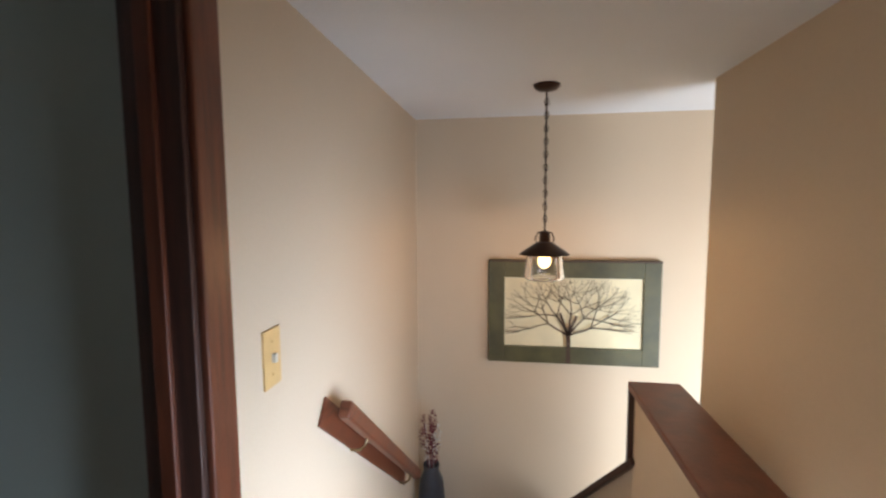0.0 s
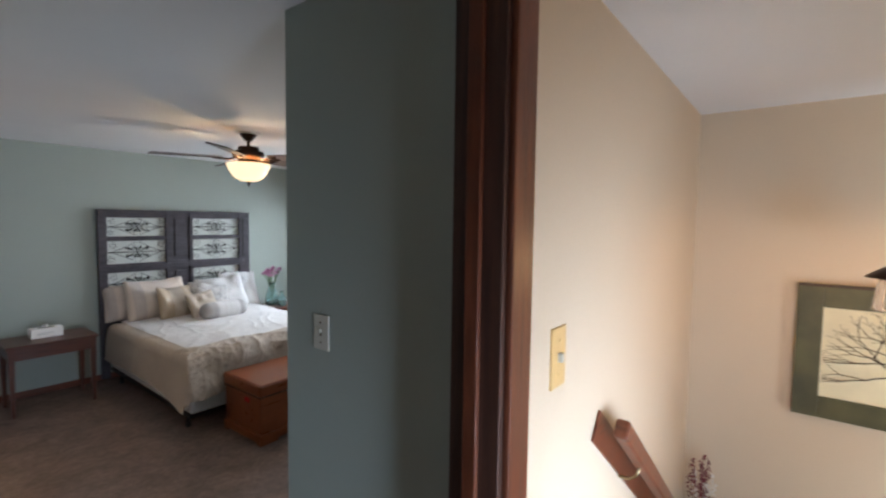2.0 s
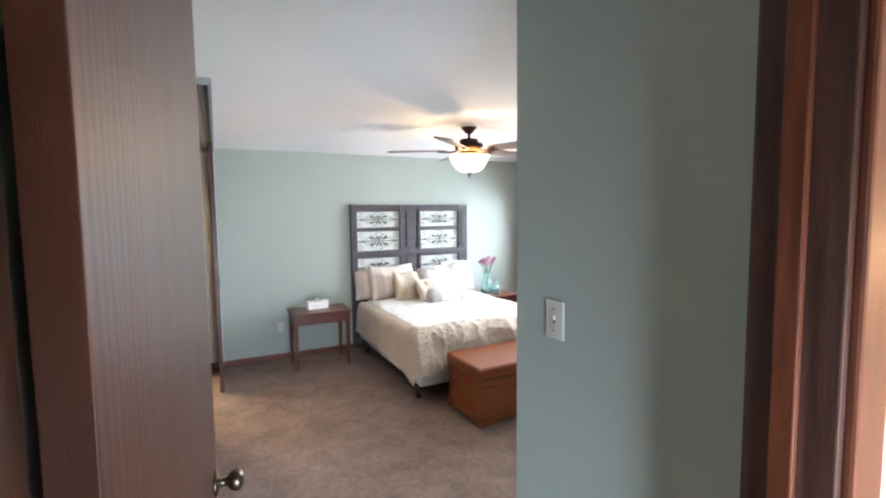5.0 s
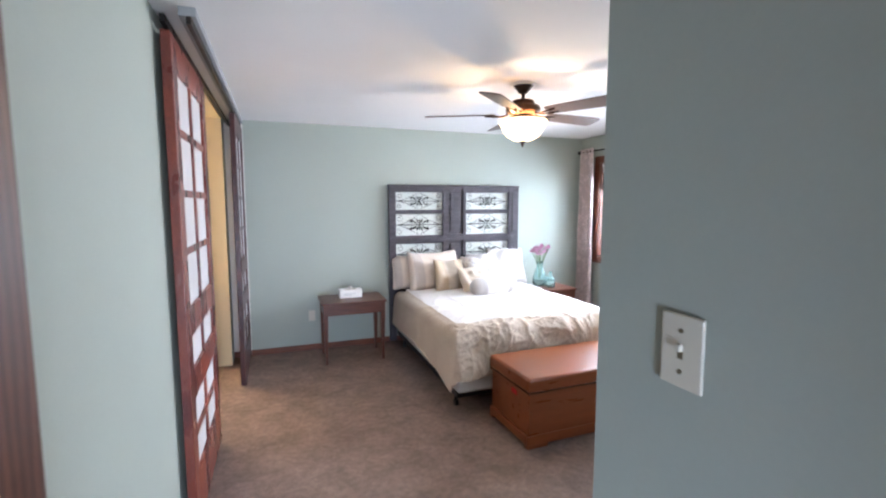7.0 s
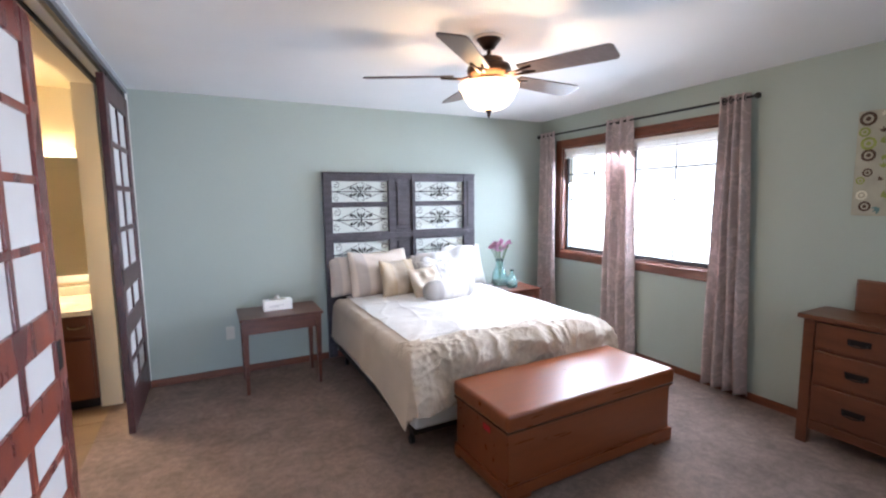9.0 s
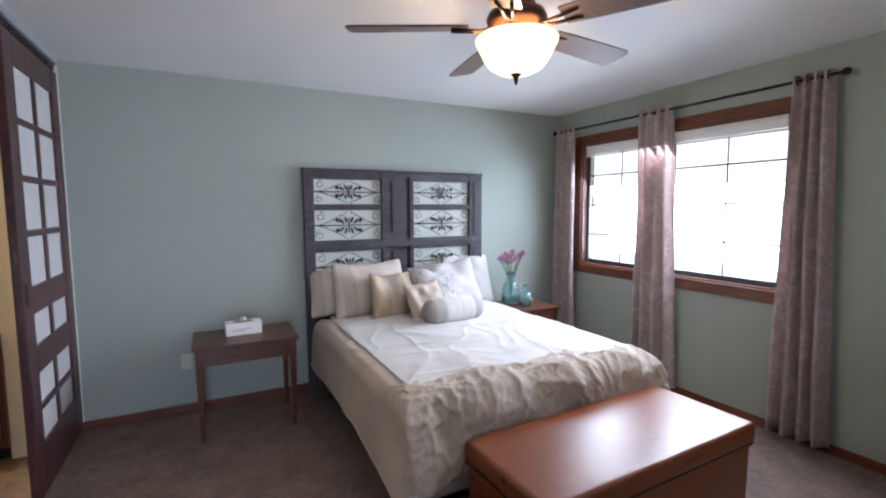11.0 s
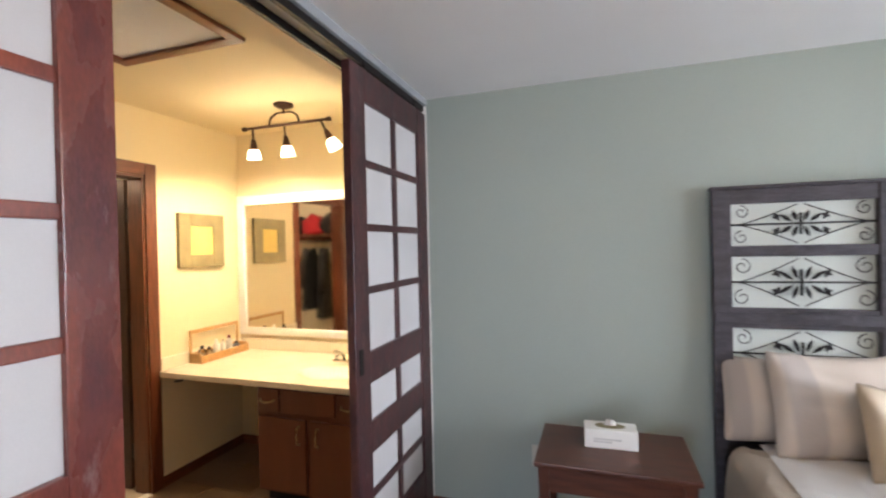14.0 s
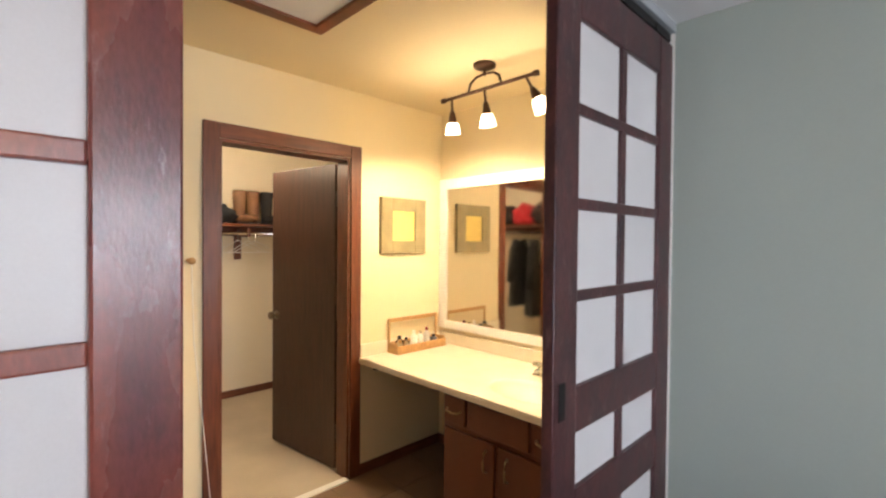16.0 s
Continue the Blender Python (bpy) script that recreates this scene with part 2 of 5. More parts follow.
BOLSTER = banded("silver_bolster_with_white_middle", ((-1, GREY_C), (-0.10, WHITE_C), (0.15, GREY_C)), 0.55)
PILLOW_GOLD = mat("champagne_pillow", (0.52, 0.44, 0.35), 0.6, vary=0.08, scale=14, bump=0.2, bump_scale=120)
PILLOW_GREY = mat("striped_grey_pillow", (0.66, 0.64, 0.62), 0.7, scale=5, stretch=(9, 1, 1), colour2=(0.46, 0.44, 0.42), bump=0.2, bump_scale=120)
CURTAIN = mat("patterned_taupe_curtain", (0.66, 0.565, 0.55), 0.8, scale=5, colour2=(0.54, 0.455, 0.445), bump=0.2, bump_scale=150)
mottle(CURTAIN, 9, 0.92, 1.32, 2.2, 2, 0.50, 0.60)
ctn = CURTAIN.node_tree
thin = ctn.nodes.new("ShaderNodeBsdfTranslucent")
thin.inputs["Color"].default_value = (0.62, 0.50, 0.47, 1)
both = ctn.nodes.new("ShaderNodeMixShader")
both.inputs[0].default_value = 0.4
ctn.links.new(ctn.nodes["Principled BSDF"].outputs[0], both.inputs[1])
ctn.links.new(thin.outputs[0], both.inputs[2])
ctn.links.new(both.outputs[0], ctn.nodes["Material Output"].inputs["Surface"])
FLORAL = mat("grey_cream_floral_canvas", (0.36, 0.34, 0.27), 0.75, vary=0.12, scale=9, bump=0.15, bump_scale=250)
IRON = mat("dark_iron", (0.025, 0.022, 0.022), 0.45, metal=0.7, vary=0.2)
BRONZE = mat("oiled_bronze", (0.055, 0.030, 0.020), 0.38, metal=0.85, vary=0.25, scale=12)
BRASS = mat("aged_brass", (0.33, 0.25, 0.14), 0.32, metal=1.0, vary=0.15, scale=20)
PEWTER = mat("dark_pewter", (0.20, 0.165, 0.12), 0.32, metal=1.0, vary=0.15, scale=20)
CHROME = mat("chrome", (0.75, 0.75, 0.75), 0.12, metal=1.0, vary=0.03)
IVORY = mat("ivory_plastic", (0.56, 0.54, 0.46), 0.4, vary=0.02)
TANPLATE = mat("tan_plastic", (0.62, 0.40, 0.16), 0.4, vary=0.06, scale=30)
WHITE = mat("white_gloss_paint", (0.84, 0.82, 0.78), 0.4, vary=0.02)
GREYBOARD = mat("grey_painted_board", (0.30, 0.32, 0.34), 0.6, vary=0.06, scale=6)
COUNTER = mat("cream_cultured_marble", (0.80, 0.72, 0.56), 0.2, vary=0.04, scale=6)
FROST = mat("frosted_pane", (0.60, 0.59, 0.60), 0.45, vary=0.03, scale=5, fine=0.02)
TILE = mat("brown_floor_tile", (0.20, 0.13, 0.08), 0.4, vary=0.2, scale=4, bump=0.1)
GROUT = mat("grout", (0.22, 0.18, 0.13), 0.9, vary=0.1)
MIRROR = mat("mirror_silver", (0.92, 0.92, 0.90), 0.01, metal=1.0, vary=0.0)
BLADE = mat("fan_blade_wood", (0.115, 0.080, 0.070), 0.38, scale=5, stretch=(2, 12, 12), vary=0.25)
CANVAS = mat("cream_canvas", (0.72, 0.64, 0.42), 0.75, vary=0.08, scale=6, bump=0.15, bump_scale=250)
OLIVE = mat("olive_frame", (0.075, 0.068, 0.026), 0.55, scale=7, vary=0.3, bump=0.1)
BARK = mat("painted_tree_brown", (0.06, 0.030, 0.016), 0.7, vary=0.2)
PICF = mat("taupe_picture_frame", (0.26, 0.21, 0.11), 0.6, vary=0.15, scale=10)
PICY = mat("yellow_art_paper", (0.78, 0.58, 0.18), 0.6, vary=0.06, scale=10)
CLOTH_RED = mat("red_cloth", (0.45, 0.02, 0.03), 0.85, vary=0.2, scale=8, bump=0.4, bump_scale=30)
CLOTH_BLACK = mat("black_cloth", (0.014, 0.014, 0.016), 0.85, vary=0.3, scale=8, bump=0.4, bump_scale=30)
CLOTH_GREY = mat("grey_cloth", (0.16, 0.17, 0.20), 0.85, vary=0.3, scale=8, bump=0.4, bump_scale=30)
LEATHER = mat("brown_boot_leather", (0.20, 0.10, 0.05), 0.45, vary=0.3, scale=12)
VASEBLUE = glass("aqua_glass", (0.70, 0.95, 0.95), 0.08)
VASEBLUE.node_tree.nodes["Principled BSDF"].inputs["Transmission Weight"].default_value = 0.9
CLEAR = glass("clear_glass")
FLOWER = mat("mauve_petals", (0.52, 0.26, 0.40), 0.7, vary=0.3, scale=40)
LEAF = mat("flower_leaves", (0.08, 0.14, 0.05), 0.6, vary=0.3, scale=40)
BURG = mat("burgundy_dried_stems", (0.14, 0.015, 0.025), 0.8, vary=0.4, scale=40)
DARKVASE = mat("charcoal_ceramic", (0.035, 0.035, 0.042), 0.3, vary=0.2, scale=10)
WHITETWIG = mat("pale_dried_buds", (0.62, 0.58, 0.52), 0.8, vary=0.2, scale=40)
LITBOWL = glow("lit_alabaster_glass", (1.0, 0.74, 0.42), 3.2)
LITSPOT = glow("lit_spot_glass", (1.0, 0.86, 0.62), 7.0)
LITBULB = glow("lit_filament_bulb", (1.0, 0.62, 0.25), 14.0)
BACKDROP = glow("overcast_sky_backdrop", (0.95, 0.98, 1.0), 2.6)


# ---- mesh helpers ----
def link(name, bm, material, parent=None, label="", smooth=False):
    me = bpy.data.meshes.new(name)
    bm.to_mesh(me)
    bm.free()
    mats = material if isinstance(material, (list, tuple)) else [material]
    for mm in mats:
        me.materials.append(mm)
    if smooth:
        for p in me.polygons:
            p.use_smooth = True
    ob = new(name, me)
    if parent:
        ob.parent = parent
    if label:
        ob["label"] = label
    return ob


part = link


def box(x0, x1, y0, y1, z0, z1, bevel=0.0, bm=None, seg=2):
    bm2 = bmesh.new()
    bmesh.ops.create_cube(bm2, size=1)
    bmesh.ops.scale(bm2, vec=(abs(x1 - x0), abs(y1 - y0), abs(z1 - z0)), verts=bm2.verts)
    bmesh.ops.translate(bm2, vec=((x0 + x1) / 2, (y0 + y1) / 2, (z0 + z1) / 2), verts=bm2.verts)
    if bevel:
        bmesh.ops.bevel(bm2, geom=list(bm2.edges), offset=bevel, segments=seg, affect="EDGES", profile=0.6)
    return merge(bm, bm2)


def merge(bm, bm2):
    if bm is None:
        return bm2
    me = bpy.data.meshes.new("tmp")
    bm2.to_mesh(me)
    bm2.free()
    bm.from_mesh(me)
    bpy.data.meshes.remove(me)
    return bm


def lathe(profile, at=(0, 0, 0), seg=28, bm=None, turn=None, closed=True):
    """A turned shape from (radius, height) pairs round z."""
    b = bmesh.new()
    rings = []
    for r, z in profile:
        rings.append([b.verts.new((r * math.cos(2 * math.pi * k / seg), r * math.sin(2 * math.pi * k / seg), z)) for k in range(seg)])
    for a, c in zip(rings, rings[1:]):
        for k in range(seg):
            b.faces.new((a[k], a[(k + 1) % seg], c[(k + 1) % seg], c[k]))
    if closed:
        b.faces.new(list(reversed(rings[0])))
        b.faces.new(rings[-1])
    m = Matrix.Translation(at)
    if turn is not None:
        m = m @ turn
    bmesh.ops.transform(b, matrix=m, verts=b.verts)
    return merge(bm, b)


def rod(a, c, r, bm=None, seg=10, r2=None):
    a, c = Vector(a), Vector(c)
    d = c - a
    b = bmesh.new()
    bmesh.ops.create_cone(b, cap_ends=True, segments=seg, radius1=r, radius2=r if r2 is None else r2, depth=d.length)
    m = Matrix.Translation((a + c) / 2) @ d.to_track_quat("Z", "Y").to_matrix().to_4x4()
    bmesh.ops.transform(b, matrix=m, verts=b.verts)
    return merge(bm, b)


def tube(points, r, bm=None, seg=8):
    """A bent rod through points."""
    b = bmesh.new()
    pts = [Vector(p) for p in points]
    rings = []
    for i, p in enumerate(pts):
        d = (pts[min(i + 1, len(pts) - 1)] - pts[max(i - 1, 0)]).normalized()
        q = d.to_track_quat("Z", "Y").to_matrix()
        rings.append([b.verts.new(p + q @ Vector((r * math.cos(2 * math.pi * k / seg), r * math.sin(2 * math.pi * k / seg), 0))) for k in range(seg)])
    for a, c in zip(rings, rings[1:]):
        for k in range(seg):
            b.faces.new((a[k], a[(k + 1) % seg], c[(k + 1) % seg], c[k]))
    b.faces.new(list(reversed(rings[0])))
    b.faces.new(rings[-1])
    return merge(bm, b)


def thing(name, at, label, category, group="", rz=0):
    ob = new(name)
    ob.empty_display_size = 0.1
    ob.matrix_world = pose(*at, 0, 0, rz)
    return tagged(ob, label, category, group)


def structure(name, bm, material, label, category):
    return tagged(link(name, bm, material), label, category, kind="structure")


# ---- structure ----
XL, XR, YS, YN, ZC = 1.44, 5.71, 2.408, 6.785, 2.44
XG = 2.49   # corridor's east wall
YH = 1.49   # hall face of the door wall
ZH = 2.375  # hall and stair ceiling
BW, BN, BS = -0.20, 7.20, 4.0  # bathroom west, north, south
T = 0.12

bm = box(XL - 0.14, XR + 0.1, YS - 0.05, YN, -0.1, 0)
box(XL - 0.14, XG + 0.05, YH, YS - 0.05, -0.1, 0, bm=bm)
structure("floor", bm, CARPET, "mottled taupe cut-pile carpet of the bedroom", "carpet")
bm = box(XL - 0.14, XR + 0.1, YH + T, YN, ZC, ZC + 0.1)
structure("ceiling", bm, CEIL, "white lightly textured bedroom ceiling", "ceiling")
structure("wall_north", box(XL, XR + T, YN, YN + T, 0, ZC), GREEN, "sage green painted wall behind the bed", "wall")
# window wall with its opening
WY0, WY1, WZ0, WZ1 = 4.62, 6.41, 0.94, 2.10
bm = box(XR, XR + 0.16, YS - T, WY0, 0, ZC)
box(XR, XR + 0.16, WY1, YN, 0, ZC, bm=bm)
box(XR, XR + 0.16, WY0, WY1, 0, WZ0, bm=bm)
box(XR, XR + 0.16, WY0, WY1, WZ1, ZC, bm=bm)
structure("wall_east", bm, GREEN, "sage green painted wall with the double window", "wall")
# south wall with an unseen opening behind the camera, added for fill light
bm = box(XG, 3.45, YS - T, YS, 0, ZC)
box(4.95, XR, YS - T, YS, 0, ZC, bm=bm)
box(3.45, 4.95, YS - T, YS, 0, 0.85, bm=bm)
box(3.45, 4.95, YS - T, YS, 2.05, ZC, bm=bm)
structure("wall_south", bm, GREEN, "sage green painted south wall", "wall")
structure("wall_corridor", box(XG, XG + 0.12, YH + T, YS - T, 0, ZC), GREEN, "sage green wall beside the bedroom doorway", "wall")
# bathroom wall with its wide opening
OY0, OY1, OZ = 4.35, 6.55, 2.415
bm = box(XL - 0.13, XL, YH + T, OY0, 0, ZC)
box(XL - 0.13, XL, OY1, YN, 0, ZC, bm=bm)
box(XL - 0.13, XL, OY0, OY1, OZ, ZC, bm=bm)
structure("wall_west", bm, GREEN, "sage green wall with the wide bathroom opening", "wall")
# wall ends of the opening; the bathroom's yellow light is put into their colour
bm = box(XL - 0.134, XL + 0.002, OY1 - 0.012, OY1, 0, OZ)
box(XL - 0.134, XL + 0.002, OY0, OY0 + 0.012, 0, OZ, bm=bm)
box(XL - 0.134, XL + 0.002, OY0 + 0.012, OY1 - 0.012, OZ - 0.008, OZ + 0.002, bm=bm)
structure("trim", bm, YELLOW, "lining of the bathroom opening, the lamps' yellow light put into its colour", "opening lining")
# hall, door wall, stairs
JX0, JX1, DZ = 1.445, 2.40, 2.30
bm = box(-1.0, JX0, YH, YH + T, 0, ZC)
box(JX1, XG, YH, YH + T, 0, ZC, bm=bm)
box(JX0, JX1, YH, YH + T, DZ, ZC, bm=bm)
structure("wall_hall_door", bm, BEIGE, "beige hall wall round the bedroom doorway", "wall")
structure("wall_stair_side", box(XG, 4.72, YH, YH + T, -0.9, ZC), BEIGE, "beige painted wall along the stairs", "wall")
structure("wall_stair_end", box(4.6, 4.72, -2.4, YH, -0.9, ZC), BEIGE, "beige wall at the foot of the stairs", "wall")
# low opening at x 1.62 to 2.6 is unseen, added for the fill
bm = box(-1.0, 1.62, -0.18, -0.06, -0.9, ZC)
box(2.6, 3.87, -0.18, -0.06, -0.9, ZC, bm=bm)
box(1.62, 2.6, -0.18, -0.06, -0.9, 0.10, bm=bm)
box(1.62, 2.6, -0.18, -0.06, 1.22, ZC, bm=bm)
structure("wall_hall_south", bm, BEIGE, "beige wall beyond the stair parapet", "wall")
bm = box(2.80, 2.92, -2.4, -2.15, -0.9, ZC)
box(2.80, 2.92, -0.65, -0.18, -0.9, ZC, bm=bm)
box(2.80, 2.92, -2.15, -0.65, -0.9, -0.3, bm=bm)
box(2.80, 2.92, -2.15, -0.65, 1.1, ZC, bm=bm)
structure("wall_landing_side", bm, BEIGE, "beige side wall of the entry landing with its window opening", "wall")
structure("wall_entry", box(2.8, 4.72, -2.5, -2.4, -0.9, ZC), BEIGE, "beige end wall of the entry landing", "wall")
# unseen closing wall; its opening is added to admit the fill lamp
bm = box(-1.12, -1.0, -0.29, -0.1, 0, ZC)
box(-1.12, -1.0, 1.1, YH + T, 0, ZC, bm=bm)
box(-1.12, -1.0, -0.1, 1.1, 0, 0.7, bm=bm)
box(-1.12, -1.0, -0.1, 1.1, 1.9, ZC, bm=bm)
structure("wall_hall_west", bm, BEIGE, "beige wall closing the hall", "wall")
structure("floor_hall", box(-1.0, 2.95, -0.17, YH, -0.1, 0), CARPET, "taupe carpet of the upstairs hall", "carpet")
structure("floor_landing", box(2.92, 4.6, -2.4, YH, -0.7, -0.6), CARPET, "taupe carpet of the stair landing", "carpet")
structure("ceiling_hall", box(-1.12, 5.02, -2.5, YH, ZH, ZH + 0.1), CEIL, "white hall and stair ceiling", "ceiling")
# bathroom and closet shell
structure("floor_bathroom_base", box(BW, XL - 0.13, BS, BN, -0.1, -0.004), GROUT, "grout bed of the bathroom tiles", "floor")
structure("ceiling_bathroom", box(BW - T, XL - 0.13, BS - T, BN + T, 2.49, 2.6), YELLOW, "pale yellow bathroom ceiling", "ceiling")
structure("wall_bath_north", box(BW, XL, BN, BN + T, 0, 2.49), YELLOW, "pale yellow wall behind the vanity", "wall")
bm = box(XL - 0.13, XL, YN + T, BN, 0, 2.49)
structure("wall_bath_east", bm, YELLOW, "pale yellow wall beside the vanity", "wall")
structure("wall_bath_south", box(BW, XL - 0.13, BS - T, BS, 0, 2.49), YELLOW, "pale yellow south bathroom wall", "wall")
CY0, CY1, CZ = 5.60, 6.39, 2.06
bm = box(BW - T, BW, BS - T, CY0, 0, 2.49)
box(BW - T, BW, CY1, BN + T, 0, 2.49, bm=bm)
box(BW - T, BW, CY0, CY1, CZ, 2.49, bm=bm)
structure("wall_bath_west", bm, YELLOW, "pale yellow wall with the closet doorway", "wall")
CXW, CYS, CYN = -2.3, 4.5, 7.6
structure("floor_closet", box(CXW, BW - T, CYS, CYN, -0.1, 0.0), CARPET2, "light beige closet carpet", "carpet")
box_ = box(BW - T, BW, CY0, CY1, -0.1, 0.002)
structure("floor_threshold", box_, CARPET2, "carpet strip in the closet doorway", "carpet")
structure("ceiling_closet", box(CXW - T, BW - T, CYS - T, CYN + T, 2.44, 2.56), CEIL, "white closet ceiling", "ceiling")
structure("wall_closet_west", box(CXW - T, CXW, CYS - T, CYN + T, 0, 2.44), CREAM, "cream closet back wall", "wall")
structure("wall_closet_north", box(CXW, BW - T, CYN, CYN + T, 0, 2.44), CREAM, "cream closet end wall", "wall")
structure("wall_closet_south", box(CXW, BW - T, CYS - T, CYS, 0, 2.44), CREAM, "cream closet end wall", "wall")


# ---- trim, doors, windows ----
def casing(name, axis, at, lo, hi, top, width, proud, material, label, side=1, sill=None):
    """Flat casing round an opening, in the plane axis = at, proud towards side."""
    pieces = [(lo - width, lo, 0 if sill is None else sill, top + width), (hi, hi + width, 0 if sill is None else sill, top + width), (lo, hi, top, top + width)]
    if sill is not None:
        pieces.append((lo, hi, sill, sill + width))
    root = tagged(new(name), label, "door casing" if sill is None else "window casing", kind="structure")
    for a, c, z0, z1 in pieces:
        d0, d1 = (at, at + side * proud) if side > 0 else (at + side * proud, at)
        if axis == "y":
            bm = box(a, c, d0, d1, z0, z1, 0.006)
        else:
            bm = box(d0, d1, a, c, z0, z1, 0.006)
        part("casing_board", bm, material if z1 - z0 > 0.3 else WOOD_TRIM_X, root)
    return root


# bedroom doorway: casing, jamb lining, stop and the open leaf
door_frame = casing("trim_bedroom_door", "y", YH, JX0, JX1, DZ, 0.092, 0.018, WOOD_TRIM, "reddish stained wood casing of the bedroom doorway", -1)
# jambs get a darker wood than the casing: their shade put into the colour
for x0, x1 in ((JX0, JX0 + 0.018), (JX1 - 0.018, JX1)):
    part("jamb", box(x0, x1, YH - 0.004, YH + T + (0.004 if x0 > 2 else 0.028), 0, DZ, 0.003), WOOD_DARK, door_frame)
part("stop", box(JX1 - 0.032, JX1 - 0.018, YH + 0.045, YH + 0.08, 0, DZ, 0.003), WOOD_TRIM, door_frame)
part("casing_inside", box(JX1, JX1 + 0.086, YH + T, YH + T + 0.018, 0, DZ + 0.09, 0.006), WOOD_DARK, door_frame)
part("strike_plate", box(JX1 - 0.0205, JX1 - 0.018, YH + 0.09, YH + 0.115, 1.0, 1.07), BRASS, door_frame)


def knob(at, towards, parent):
    q = Vector(towards).to_track_quat("Z", "Y").to_matrix().to_4x4()
    return part("knob", lathe([(0.032, 0), (0.032, 0.006), (0.012, 0.010), (0.011, 0.03), (0.022, 0.036), (0.029, 0.048), (0.027, 0.06), (0.014, 0.067), (0.001, 0.068)], at, 20, turn=q), PEWTER, parent, "dark pewter round knob", True)


entry = thing("bedroom_door", (1.488, 1.645, 0.012), "dark walnut flush door standing open into the bedroom", "door", rz=-4.6)
part("leaf", box(-0.02, 0.02, 0, 0.86, 0, DZ - 0.02, 0.0015), DOORLEAF, entry)
knob((0.02, 0.80, 1.00), (1, 0, 0), entry)
knob((-0.02, 0.80, 1.00), (-1, 0, 0), entry)
part("latch_plate", box(-0.012, 0.012, 0.86, 0.862, 0.93, 1.03), BRASS, entry)
for hz in (0.25, 1.1, 2.0):
    part("hinge", rod((0.0, -0.01, hz), (0.0, -0.01, hz + 0.09), 0.008), BRASS, entry)

# baseboards
bb = tagged(new("baseboard"), "low reddish wood baseboards of the bedroom", "baseboard", kind="structure")
for x0, x1, y0, y1 in ((XL, XR - 0.014, YN - 0.014, YN), (XR - 0.014, XR, YS, YN), (XG - 0.014, XG, YH + T + 0.02, YS), (XL, XL + 0.014, 2.5, 4.3), (XG - 0.014, XR - 0.014, YS, YS + 0.014)):
    part("board", box(x0, x1, y0, y1, 0, 0.062, 0.004), WOOD_TRIM_X, bb)
bb2 = tagged(new("baseboard_bathroom"), "dark wood baseboards of bathroom and closet", "baseboard", kind="structure")
for x0, x1, y0, y1 in ((BW, BW + 0.014, 6.47, BN), (BW, BW + 0.014, BS, 5.52), (BW + 0.014, 0.56, BN - 0.014, BN), (CXW, CXW + 0.014, CYS, CYN), (CXW + 0.014, BW - T, CYN - 0.014, CYN)):
    part("board", box(x0, x1, y0, y1, 0, 0.07, 0.004), WOOD_TRIM_X, bb2)
bb3 = tagged(new("baseboard_landing"), "dark wood baseboard of the stair landing", "baseboard", kind="structure")
part("board", box(4.586, 4.6, -2.4, YH, -0.6, -0.50, 0.004), WOOD_TRIM_X, bb3)

# east window
win = tagged(new("window_1"), "double wood-cased bedroom window with white grilles", "window", kind="structure")
cz = 0.085
for y0, y1, z0, z1 in ((WY0 - cz, WY0, WZ0 - cz, WZ1 + cz), (WY1, WY1 + cz, WZ0 - cz, WZ1 + cz), (WY0, WY1, WZ1, WZ1 + cz), (WY0, WY1, WZ0 - cz, WZ0), (5.47, 5.64, WZ0, WZ1)):
    part("casing_board", box(XR - 0.02, XR, y0, y1, z0, z1, 0.006), WOOD_TRIM if z1 - z0 > 0.3 else WOOD_TRIM_X, win)
for y0, y1 in ((WY0, WY0 + 0.012), (WY1 - 0.012, WY1)):
    part("lining", box(XR, XR + 0.10, y0, y1, WZ0, WZ1), WOOD_TRIM, win)
for z0, z1 in ((WZ0, WZ0 + 0.012), (WZ1 - 0.012, WZ1)):
    part("lining", box(XR, XR + 0.10, WY0 + 0.012, WY1 - 0.012, z0, z1), WOOD_TRIM_X, win)
part("mullion", box(XR, XR + 0.10, 5.49, 5.62, WZ0 + 0.012, WZ1 - 0.012), WOOD_TRIM, win)
